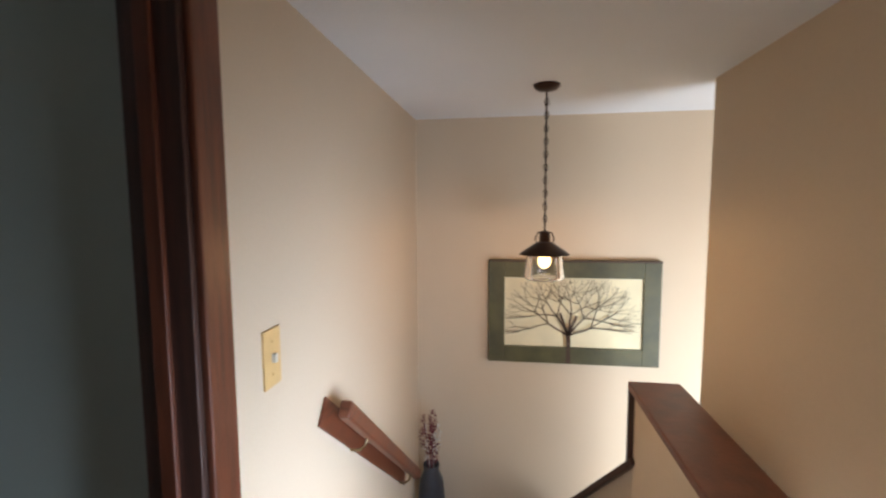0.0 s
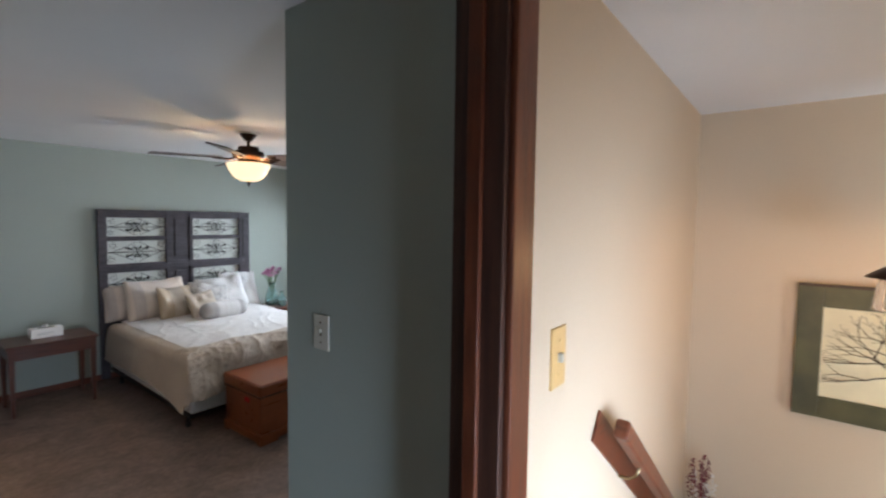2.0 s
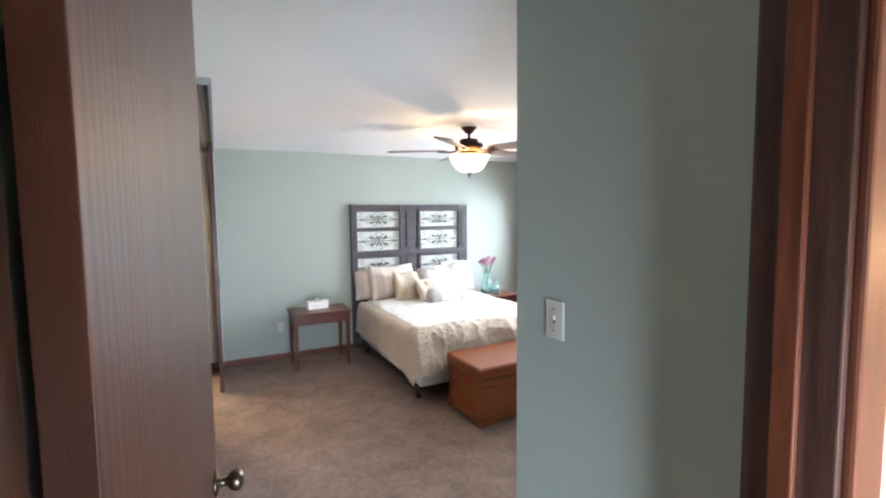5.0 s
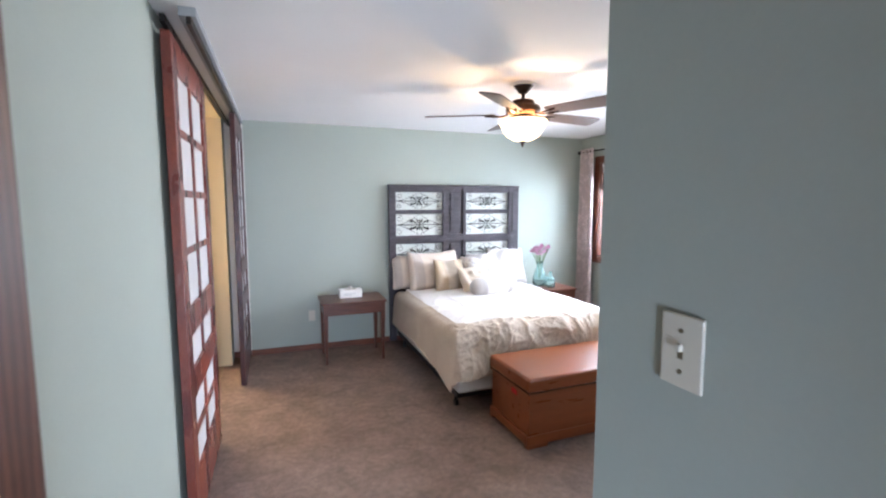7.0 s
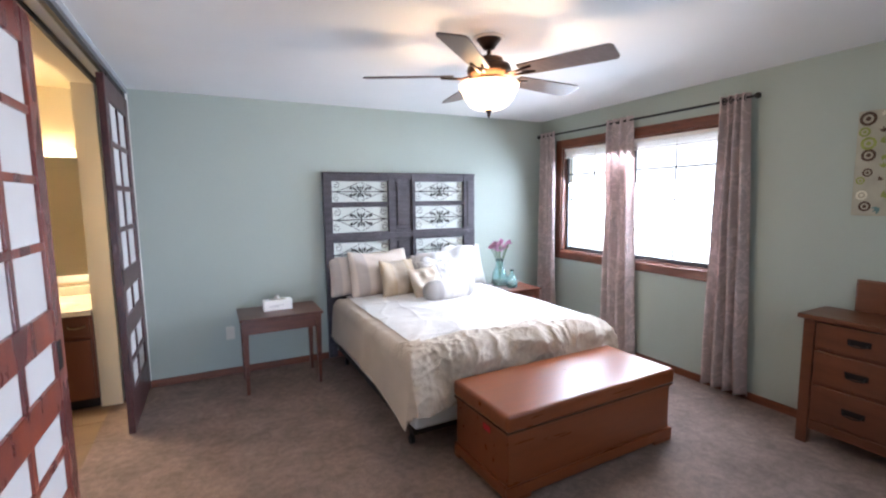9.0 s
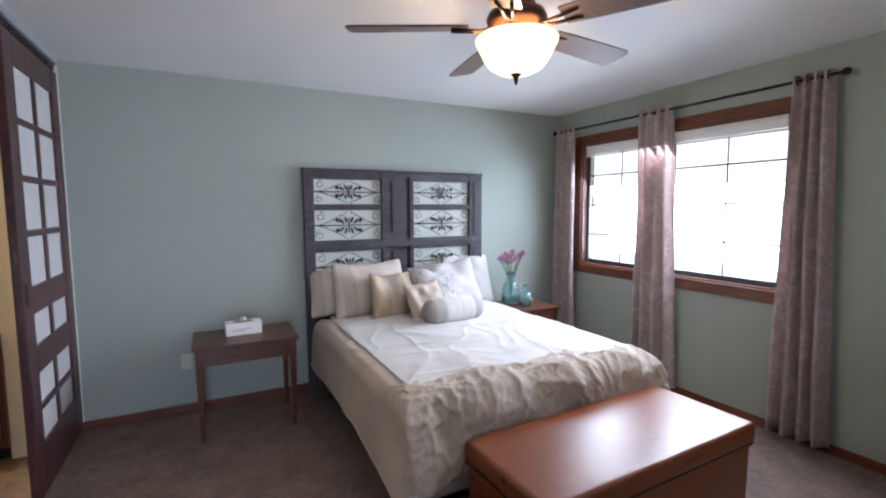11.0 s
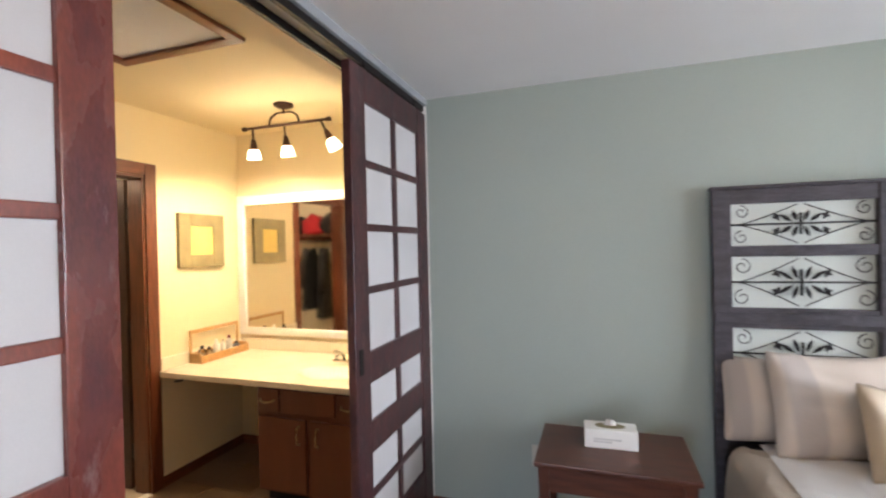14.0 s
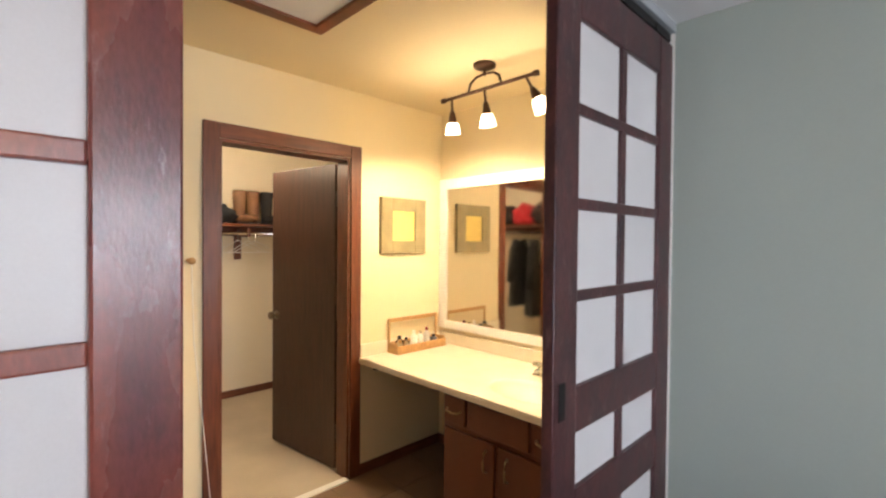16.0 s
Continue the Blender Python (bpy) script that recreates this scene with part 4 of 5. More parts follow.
tb = thing("tissue_box", (2.49, 6.40, 0.625), "white cardboard tissue box with an oval opening", "tissue box", rz=2)
part("carton", box(0, 0.23, 0, 0.11, 0, 0.085, 0.004), WHITE, tb)
bm = lathe([(0.055, 0), (0.055, 0.0015)], (0.115, 0.055, 0.0855), 24)
bmesh.ops.scale(bm, vec=(1.2, 0.6, 1), space=Matrix.Translation((-0.115, -0.055, 0)), verts=bm.verts)
part("opening", bm, PICF, tb, "brown oval opening")
tuft = cloth_surface(10, 6, lambda u, v: (0.085 + 0.06 * u, 0.055 + 0.018 * math.sin(u * 9) * v, 0.086 + 0.035 * v * math.sin(u * math.pi)))
part("tissue", tuft, LINEN, tb, "", True)
for z, x1 in ((0.028, 0.12), (0.040, 0.16)):
    part("printed_line", box(0.04, x1, -0.0012, 0.001, z, z + 0.006), PILLOW_GREY, tb, "pale grey printed line")

outlet = thing("wall_outlet", (2.23, YN, 0.38), "ivory duplex wall outlet above the baseboard", "outlet")
part("plate", box(-0.035, 0.035, -0.006, 0, -0.058, 0.058, 0.002), IVORY, outlet)
for z in (-0.022, 0.022):
    part("socket", box(-0.016, 0.016, -0.009, -0.006, z - 0.014, z + 0.014, 0.002), IVORY, outlet)

# flowers in an aqua bottle
fv = thing("flower_vase", (4.925, 6.50, 0.60), "aqua glass bottle vase of mauve flowers on the bedside table", "vase")
part("bottle", lathe([(0.075, 0), (0.085, 0.02), (0.083, 0.10), (0.070, 0.16), (0.045, 0.20), (0.040, 0.25), (0.048, 0.29), (0.045, 0.29), (0.036, 0.25), (0.040, 0.20), (0.064, 0.155), (0.077, 0.10), (0.078, 0.024), (0.001, 0.015)], (0, 0, 0), 28), VASEBLUE, fv, "aqua glass bottle", True)
ab = thing("glass_bottle", (4.965, 6.33, 0.60), "small empty aqua glass bottle on the bedside table", "bottle")
part("body", lathe([(0.050, 0), (0.058, 0.012), (0.058, 0.085), (0.045, 0.115), (0.020, 0.14), (0.018, 0.175), (0.023, 0.19), (0.020, 0.19), (0.015, 0.175), (0.017, 0.14), (0.041, 0.112), (0.053, 0.085), (0.053, 0.016), (0.001, 0.010)], (0, 0, 0), 24), VASEBLUE, ab, "", True)
rnd = random.Random(4)
for k in range(16):
    a, rr = rnd.random() * 6.28, 0.03 + 0.10 * rnd.random()
    tip = (rr * math.cos(a), rr * math.sin(a), 0.38 + 0.09 * rnd.random())
    stem = part("stem", tube([(0, 0, 0.05), (tip[0] * 0.2, tip[1] * 0.2, 0.24), tip], 0.0025, seg=5), LEAF, fv)
    bm = bmesh.new()
    for j in range(44):
        b1, b2 = rnd.random() * 6.28, rnd.random() * 1.5
        d = Vector((math.cos(b1) * math.sin(b2), math.sin(b1) * math.sin(b2), math.cos(b2)))
        q = d.to_track_quat("Z", "Y").to_matrix().to_4x4()
        m = Matrix.Translation(Vector(tip) + d * 0.022) @ q
        s = 0.014
        vs = [bm.verts.new(m @ Vector(p)) for p in ((-s, 0, -s), (0, s * 0.5, 0), (s, 0, -s), (0, -s * 0.4, s * 1.4))]
        bm.faces.new(vs)
    part("blossom", bm, FLOWER, stem)


# ---- curtains and rod ----
def curtain(y_top0, y_top1, y_bot0, y_bot1, seed, label):
    folds = 4
    def f(u, v):
        y0 = y_top0 + (y_bot0 - y_top0) * (1 - v)
        y1 = y_top1 + (y_bot1 - y_top1) * (1 - v)
        y = y0 + u * (y1 - y0)
        amp = 0.028 + 0.018 * (1 - v)
        x = 5.625 + amp * math.sin(u * folds * 2 * math.pi + seed + 1.6 * noise.noise((u * 3, v * 1.5, seed))) + 0.012 * noise.noise((u * 5, v * 4, seed + 5))
        y += 0.012 * noise.noise((u * 4, v * 3, seed + 9))
        return (x, y, 0.05 + v * 2.235)
    root = thing("curtain", (0, 0, 0), label, "curtain", "curtains of the bedroom window")
    ob = part("fabric", cloth_surface(70, 40, f), CURTAIN, root, "", True)
    so = ob.modifiers.new("thickness", "SOLIDIFY")
    so.thickness = 0.002
    for k in range(folds):
        y = y_top0 + (k + 0.5) / folds * (y_top1 - y_top0)
        part("grommet", lathe([(0.020, -0.003), (0.027, -0.003), (0.027, 0.003), (0.020, 0.003)], (5.625, y, 2.25), 14, turn=Matrix.Rotation(math.pi / 2, 4, "X"), closed=False), IRON, root)
    return root


curtain(6.70, 6.44, 6.74, 6.40, 0.3, "taupe patterned curtain bunched in the room's corner")
curtain(5.72, 5.40, 5.72, 5.30, 1.7, "taupe patterned curtain hanging between the two sashes")
curtain(4.58, 4.37, 4.61, 4.28, 3.1, "taupe patterned curtain at the window's south side")
cr_ = thing("curtain_rod", (0, 0, 0), "dark iron curtain rod on wall brackets", "curtain rod")
part("rod", rod((5.625, 4.34, 2.25), (5.625, 6.70, 2.25), 0.009, seg=12), IRON, cr_)
for y, s in ((4.34, -1), (6.70, 1)):
    part("finial", lathe([(0.009, 0), (0.018, 0.008), (0.022, 0.022), (0.018, 0.036), (0.004, 0.044)], (5.625, y, 2.25), 16, turn=Matrix.Rotation(-s * math.pi / 2, 4, "X")), IRON, cr_, "", True)
for y in (4.42, 5.56, 6.62):
    part("bracket", box(5.62, XR, y - 0.008, y + 0.008, 2.235, 2.25, 0.002), IRON, cr_)

# dresser
dr = thing("dresser", (5.38, 2.66, 0), "brown oak dresser with iron bail pulls and a low backboard", "dresser")
DL, DD = 1.16, 0.325
part("top", box(-0.025, DD, -0.03, DL + 0.035, 0.795, 0.825, 0.006), OAK, dr)
part("backboard", box(DD - 0.03, DD - 0.005, 0.06, DL - 0.12, 0.825, 1.03, 0.012), OAK, dr)
part("carcass", box(0.012, DD - 0.004, 0.02, DL - 0.004, 0.14, 0.795), OAK, dr)
for y0, y1 in ((0.0, 0.06), (DL - 0.05, DL + 0.01)):
    part("corner_post", box(0, 0.05, y0, y1, 0, 0.795, 0.006), OAK, dr)
    part("back_leg", box(DD - 0.05, DD - 0.006, y0 + 0.004, y1 - 0.004, 0, 0.14), OAK, dr)
part("apron", box(0.008, 0.03, 0.06, DL - 0.05, 0.10, 0.16, 0.004), OAK, dr)
for z0, z1 in ((0.175, 0.39), (0.41, 0.605), (0.625, 0.785)):
    dw = part("drawer", box(-0.004, 0.014, 0.07, DL - 0.06, z0, z1, 0.006), OAK, dr)
    for y in (0.25, DL - 0.27):
        zc = (z0 + z1) / 2
        pl = part("pull", box(-0.008, -0.004, y - 0.055, y + 0.055, zc - 0.016, zc + 0.018, 0.002), IRON, dw, "dark iron backplate and bail")
        merge_ = tube([(-0.010, y - 0.045, zc + 0.006), (-0.026, y - 0.04, zc - 0.012), (-0.030, y, zc - 0.018), (-0.026, y + 0.04, zc - 0.012), (-0.010, y + 0.045, zc + 0.006)], 0.004, seg=6)
        merge_.from_mesh(pl.data)
        merge_.to_mesh(pl.data)
        merge_.free()

# floral canvas on the east wall
art = thing("floral_canvas", (XR, 3.24, 1.42), "cream canvas print of teal and olive swirling flowers", "wall art")
part("canvas", box(-0.03, -0.001, 0, 0.52, 0, 0.625, 0.003), FLORAL, art)
TEAL = mat("teal_print", (0.10, 0.20, 0.20), 0.7, vary=0.2, scale=20)
OLV = mat("olive_print", (0.25, 0.28, 0.07), 0.7, vary=0.2, scale=20)
CRM = mat("cream_print", (0.62, 0.58, 0.46), 0.7, vary=0.1, scale=20)
rnd = random.Random(8)
FACE = Matrix.Rotation(math.pi / 2, 4, "Y")
for k in range(48):
    i, j = k % 6, k // 6
    cy, cz_ = 0.05 + 0.084 * i + rnd.uniform(-0.018, 0.018), 0.045 + 0.077 * j + rnd.uniform(-0.018, 0.018)
    r = min(0.022 + 0.022 * rnd.random(), cy - 0.004, 0.516 - cy, cz_ - 0.004, 0.621 - cz_)
    ink, lay = (TEAL, OLV, CRM, BARK, OLV)[rnd.randrange(5)], -0.0306 - 0.00015 * k
    if k % 2:
        bm = lathe([(r * 0.62, 0), (r, 0), (r, 0.0008), (r * 0.62, 0.0008)], (lay, cy, cz_), 18, turn=FACE, closed=False)
        lathe([(r * 0.32, 0), (r * 0.32, 0.0008)], (lay, cy, cz_), 12, bm, turn=FACE)
        part("printed_swirl", bm, ink, art)
    else:
        turn = Matrix.Rotation(rnd.random() * 6.28, 4, "X")
        bm = bmesh.new()
        for t in (-0.7, 0, 0.7):
            q = Matrix.Translation((lay, cy, cz_)) @ turn @ Matrix.Rotation(t, 4, "X")
            bm.faces.new([bm.verts.new(q @ Vector((0, y * r, z * r))) for y, z in ((0, -0.2), (0.22, 0.35), (0, 0.95), (-0.22, 0.35))])
        part("printed_leaf", bm, ink, art)

# switch plates
sw = thing("light_switch", (XG, 2.213, 1.38), "ivory wall plate with one small toggle and two screws", "light switch")
part("plate", box(-0.006, 0, -0.038, 0.038, -0.057, 0.057, 0.003), IVORY, sw)
part("toggle", box(-0.013, -0.006, -0.004, 0.004, 0.0, 0.012, 0.002), IVORY, sw)
part("slot", box(-0.0068, -0.006, -0.005, 0.005, -0.012, 0.0, 0.0003), PEWTER, sw)
for z in (-0.032, 0.032):
    part("screw", rod((-0.0075, 0, z), (-0.006, 0, z), 0.004), PEWTER, sw)
sw = thing("light_switch", (2.672, YH, 1.40), "tan wall plate with a single ivory toggle", "light switch")
part("plate", box(-0.042, 0.042, -0.006, 0, -0.078, 0.078, 0.002), TANPLATE, sw)
part("toggle", box(-0.006, 0.006, -0.018, -0.006, -0.012, 0.012, 0.002), IVORY, sw)
for z in (-0.045, 0.045):
    part("screw", rod((0, -0.008, z), (0, -0.006, z), 0.004), TANPLATE, sw)

# ---- ceiling fan ----
FX, FY = 3.58, 4.62
fan = thing("ceiling_fan", (FX, FY, ZC), "bronze five-blade ceiling fan with a lit alabaster bowl", "ceiling fan")
part("canopy", lathe([(0.072, 0), (0.070, -0.012), (0.03, -0.062), (0.018, -0.066)], (0, 0, 0), 28), BRONZE, fan, "", True)
part("canopy_ring", lathe([(0.088, 0), (0.088, -0.008), (0.074, -0.011)], (0, 0, 0), 28), WHITE, fan)
part("downrod", rod((0, 0, -0.05), (0, 0, -0.12), 0.013), BRONZE, fan)
part("motor_housing", lathe([(0.02, -0.105), (0.075, -0.112), (0.082, -0.13), (0.078, -0.142), (0.115, -0.15), (0.125, -0.175), (0.118, -0.2), (0.09, -0.215), (0.075, -0.225)], (0, 0, 0), 32), BRONZE, fan, "", True)
part("light_fitter", lathe([(0.07, -0.215), (0.085, -0.23), (0.085, -0.245), (0.05, -0.255)], (0, 0, 0), 28), BRONZE, fan, "", True)
bowl = part("glass_bowl", lathe([(0.164, -0.250), (0.170, -0.256), (0.166, -0.270), (0.150, -0.300), (0.133, -0.335), (0.108, -0.366), (0.065, -0.388), (0.028, -0.394), (0.028, -0.389), (0.062, -0.383), (0.104, -0.361), (0.128, -0.332), (0.145, -0.298), (0.161, -0.268), (0.162, -0.254)], (0, 0, 0), 40, closed=False), LITBOWL, fan, "glowing alabaster glass bowl", True)
bowl.visible_shadow = False
part("finial", lathe([(0.022, -0.386), (0.024, -0.394), (0.012, -0.404), (0.008, -0.425), (0.003, -0.436)], (0, 0, 0), 16), BRONZE, fan, "", True)
for k in range(5):
    a = radians(8 + 72 * k)
    m = Matrix.Rotation(a, 4, "Z") @ Matrix.Translation((0, 0, -0.205)) @ Matrix.Rotation(radians(-12), 4, "X")
    bm = bmesh.new()
    outline = [(0.20, -0.055), (0.30, -0.062), (0.60, -0.073), (0.672, -0.074), (0.692, -0.066), (0.70, -0.048), (0.70, 0.048), (0.692, 0.066), (0.672, 0.074), (0.60, 0.073), (0.30, 0.062), (0.20, 0.055)]
    lo = [bm.verts.new(m @ Vector((x, y, -0.004))) for x, y in outline]
    hi = [bm.verts.new(m @ Vector((x, y, 0.004))) for x, y in outline]
    bm.faces.new(list(reversed(lo)))
    bm.faces.new(hi)
    for i in range(len(lo)):
        j = (i + 1) % len(lo)
        bm.faces.new((lo[i], lo[j], hi[j], hi[i]))
    bl = part("blade", bm, BLADE, fan, "reversible dark wood blade")
    bm = tube([m @ Vector(p) for p in ((0.10, 0, 0.0), (0.15, 0.015, -0.014), (0.20, 0.02, -0.012), (0.27, 0.03, -0.008))], 0.007, seg=6)
    tube([m @ Vector(p) for p in ((0.10, 0, 0.0), (0.15, -0.015, -0.014), (0.20, -0.02, -0.012), (0.27, -0.03, -0.008))], 0.007, bm, 6)
    part("blade_iron", bm, BRONZE, bl, "", True)


# ---- hall and stairs ----
for k in range(2):
    structure("stair_step", box(2.95 + 0.27 * k, 3.5, 0.32, YH, -0.7, -0.2 * (k + 1), 0.008), CARPET, "taupe carpeted stair step", "step")
kw = tagged(new("wall_parapet"), "beige stair parapet with a flat dark wood cap", "parapet", kind="structure")
part("parapet_wall", box(2.62, 3.66, 0.12, 0.30, -0.6, 0.965), BEIGE, kw)
part("cap", box(2.6, 3.69, 0.10, 0.325, 0.965, 1.0, 0.006), WOOD_TRIM_X, kw, "flat reddish brown wood cap")
part("end_trim", box(3.66, 3.685, 0.10, 0.325, 0.62, 0.965, 0.004), WOOD_DARK, kw, "dark vertical end trim")
bm = bmesh.new()
pts = [(3.66, 0.64), (4.58, -0.40), (4.58, -0.6), (3.66, -0.6)]
for a, y in (("a", 0.13), ("b", 0.29)):
    vs = [bm.verts.new((x, y + 0.42 * (x - 3.66), z)) for x, z in pts]
    bm.faces.new(vs)
bm.verts.ensure_lookup_table()
for i in range(4):
    j = (i + 1) % 4
    bm.faces.new((bm.verts[i], bm.verts[j], bm.verts[4 + j], bm.verts[4 + i]))
part("sloped_wall", bm, BEIGE, kw)
bm = box(0, 1.40, -0.11, 0.11, 0, 0.03, 0.005)
bmesh.ops.transform(bm, matrix=Matrix.Translation((3.66, 0.21, 0.64)) @ Matrix.Rotation(math.atan2(0.42, 1), 4, "Z") @ Matrix.Rotation(math.atan2(1.04, 0.92 * 1.085), 4, "Y"), verts=bm.verts)
part("sloped_cap", bm, WOOD_DARK, kw, "dark sloping wood cap")

hr = thing("handrail", (0, 0, 0), "brown wooden handrail on brass wall brackets beside the stairs", "handrail")
a, c = Vector((3.0, 1.415, 1.115)), Vector((4.18, 1.415, 0.16))
d = c - a
bm = box(0, d.length, -0.022, 0.022, -0.03, 0.03, 0.012, seg=3)
bmesh.ops.transform(bm, matrix=Matrix.Translation(a) @ Matrix.Rotation(math.atan2(-d.z, d.x), 4, "Y"), verts=bm.verts)
part("rail", bm, WOOD_TRIM_X, hr, "rounded brown wood rail")
bm = box(0, d.length, -0.004, 0.004, -0.05, 0.05, 0.003)
bmesh.ops.transform(bm, matrix=Matrix.Translation(a + Vector((-0.03, YH - 0.006 - a.y, 0.0))) @ Matrix.Rotation(math.atan2(-d.z, d.x), 4, "Y"), verts=bm.verts)
part("backing_board", bm, WOOD_TRIM_X, hr)
for f_ in (0.2, 0.85):
    p = a + d * f_
    part("bracket", tube([(p.x, YH - 0.004, p.z - 0.09), (p.x, 1.45, p.z - 0.09), (p.x, 1.425, p.z - 0.07), (p.x, 1.415, p.z - 0.03)], 0.006, seg=8), BRASS, hr, "brass wall bracket", True)

# pendant lamp
PX, PY = 3.85, 0.695
pl = thing("pendant_lamp", (PX, PY, ZH), "dark bronze barn pendant with a clear glass shade and lit bulb", "pendant lamp")
part("canopy", lathe([(0.062, 0.003), (0.062, -0.012), (0.045, -0.026), (0.010, -0.032)], (0, 0, 0), 24), BRONZE, pl, "", True)
UP = Vector((0, 0, 0.092))
part("cord", rod((0, 0, -0.03), (0, 0, -0.71), 0.004, seg=6), BRONZE, pl)
for k in range(21):
    m = Matrix.Translation((0, 0, -0.05 - k * 0.031)) @ Matrix.Rotation(k * math.pi / 2, 4, "Z")
    pts = [m @ Vector((0.010 * math.cos(t), 0, 0.020 * math.sin(t))) for t in [2 * math.pi * i / 8 for i in range(9)]]
    part("chain_link", tube(pts, 0.0022, seg=5), BRONZE, pl)
for sx in (-1, 1):
    part("yoke", tube([UP + Vector(p) for p in ((0, 0, -0.79), (0, sx * 0.035, -0.80), (0, sx * 0.046, -0.83), (0, sx * 0.036, -0.86))], 0.004, seg=6), BRONZE, pl)
part("socket", lathe([(0.012, -0.79), (0.024, -0.80), (0.028, -0.84), (0.034, -0.855)], UP, 20), BRONZE, pl, "", True)
shade = part("shade", lathe([(0.030, -0.842), (0.045, -0.850), (0.118, -0.900), (0.121, -0.906), (0.115, -0.905), (0.044, -0.856), (0.030, -0.85)], UP, 36), BRONZE, pl, "flared dark bronze metal shade", True)
part("glass_shade", lathe([(0.082, -0.888), (0.090, -0.95), (0.099, -1.010), (0.097, -1.022), (0.082, -1.030), (0.078, -1.026), (0.094, -1.018), (0.095, -1.009), (0.086, -0.95), (0.078, -0.888)], UP, 36, closed=False), CLEAR, pl, "clear ribbed glass shade", True).visible_shadow = False
part("bulb", lathe([(0.012, -0.87), (0.020, -0.895), (0.032, -0.93), (0.030, -0.955), (0.012, -0.972), (0.001, -0.975)], UP, 20), LITBULB, pl, "glowing amber bulb", True).visible_shadow = False

# tree picture
tp = thing("tree_picture", (4.6, -0.085, 0.765), "cream picture of a bare brown tree in a wide olive frame", "picture")
TW, TH = 1.085, 0.685
for y0, y1, z0, z1 in ((0, 0.105, 0, TH), (TW - 0.105, TW, 0, TH), (0.105, TW - 0.105, 0, 0.11), (0.105, TW - 0.105, TH - 0.115, TH)):
    part("frame_board", box(-0.035, -0.001, y0, y1, z0, z1, 0.004), OLIVE, tp)
part("frame_edge", box(-0.039, -0.0355, 0, TW, TH - 0.012, TH), BARK, tp)
part("canvas", box(-0.022, -0.002, 0.105, TW - 0.105, 0.11, TH - 0.115), CANVAS, tp)
bm = bmesh.new()
rnd = random.Random(12)


def limb(p, ang, ln, r, depth):
    if depth == 0 or r < 0.0008:
        return
    y, z = p
    n = 3
    for i in range(n):
        ny, nz = y + math.sin(ang) * ln / n, z + math.cos(ang) * ln / n
        ny, nz = min(max(ny, 0.115), TW - 0.115), min(max(nz, 0.02), TH - 0.125)
        rr = r * (1 - 0.2 * i / n)
        side = Vector((0, math.cos(ang), -math.sin(ang)))
        a0, a1 = Vector((-0.0365, y, z)), Vector((-0.0365, ny, nz))
        w1 = rr * 0.9
        vs = [bm.verts.new(v) for v in (a0 - side * rr, a0 + side * rr, a1 + side * w1, a1 - side * w1)]
        if (a1 - a0).length > 1e-5:
            bm.faces.new(vs)
        y, z = ny, nz
        ang += rnd.uniform(-0.16, 0.16)
    k = 3 if depth > 3 else 2
    for i in range(k):
        spread = (i - (k - 1) / 2) * rnd.uniform(0.55, 0.95) + rnd.uniform(-0.15, 0.15)
        limb((y, z), max(-1.75, min(1.75, ang + spread)), ln * rnd.uniform(0.66, 0.86), r * 0.62, depth - 1)


limb((0.565, 0.004), 0.0, 0.19, 0.016, 2)
for ang, ln in ((-1.15, 0.15), (-0.6, 0.15), (-0.1, 0.14), (0.45, 0.15), (1.05, 0.15)):
    limb((0.565, 0.19), ang, ln, 0.0062, 5)
part("painted_tree", bm, BARK, tp, "dark brown bare tree")

# dried stems in a charcoal vase on the landing
dv = thing("floor_vase", (4.42, 1.37, -0.6), "tall charcoal vase with burgundy dried stems on the landing", "vase")
part("vase", lathe([(0.055, 0), (0.068, 0.02), (0.088, 0.30), (0.092, 0.45), (0.078, 0.58), (0.050, 0.655), (0.055, 0.69), (0.048, 0.69), (0.044, 0.655), (0.04, 0.4)], (0, 0, 0), 28), DARKVASE, dv, "ribbed charcoal ceramic vase", True)
rnd = random.Random(3)
for k in range(14):
    a_ = rnd.random() * 6.28
    h = 0.86 + 0.19 * rnd.random()
    rr = 0.02 + 0.07 * rnd.random()
    tip = (rr * math.cos(a_), rr * math.sin(a_) * 0.8, h)
    stem = part("stem", tube([(0, 0, 0.45), (tip[0] * 0.4, tip[1] * 0.4, 0.70), tip], 0.002, seg=5), BURG if k % 3 else WHITETWIG, dv)
    bm = bmesh.new()
    for j in range(22):
        u = j / 22
        c_ = Vector(tip) + Vector((rnd.uniform(-1, 1) * 0.014, rnd.uniform(-1, 1) * 0.014, -0.14 * u))
        s = 0.012
        q = Euler((rnd.random() * 6, rnd.random() * 6, rnd.random() * 6)).to_matrix()
        vs = [bm.verts.new(c_ + q @ Vector(p)) for p in ((-s * 0.5, 0, 0), (0, 0, -s), (s * 0.5, 0, 0), (0, 0.003, s))]
        bm.faces.new(vs)
    part("plume", bm, BURG if k % 3 else WHITETWIG, stem)

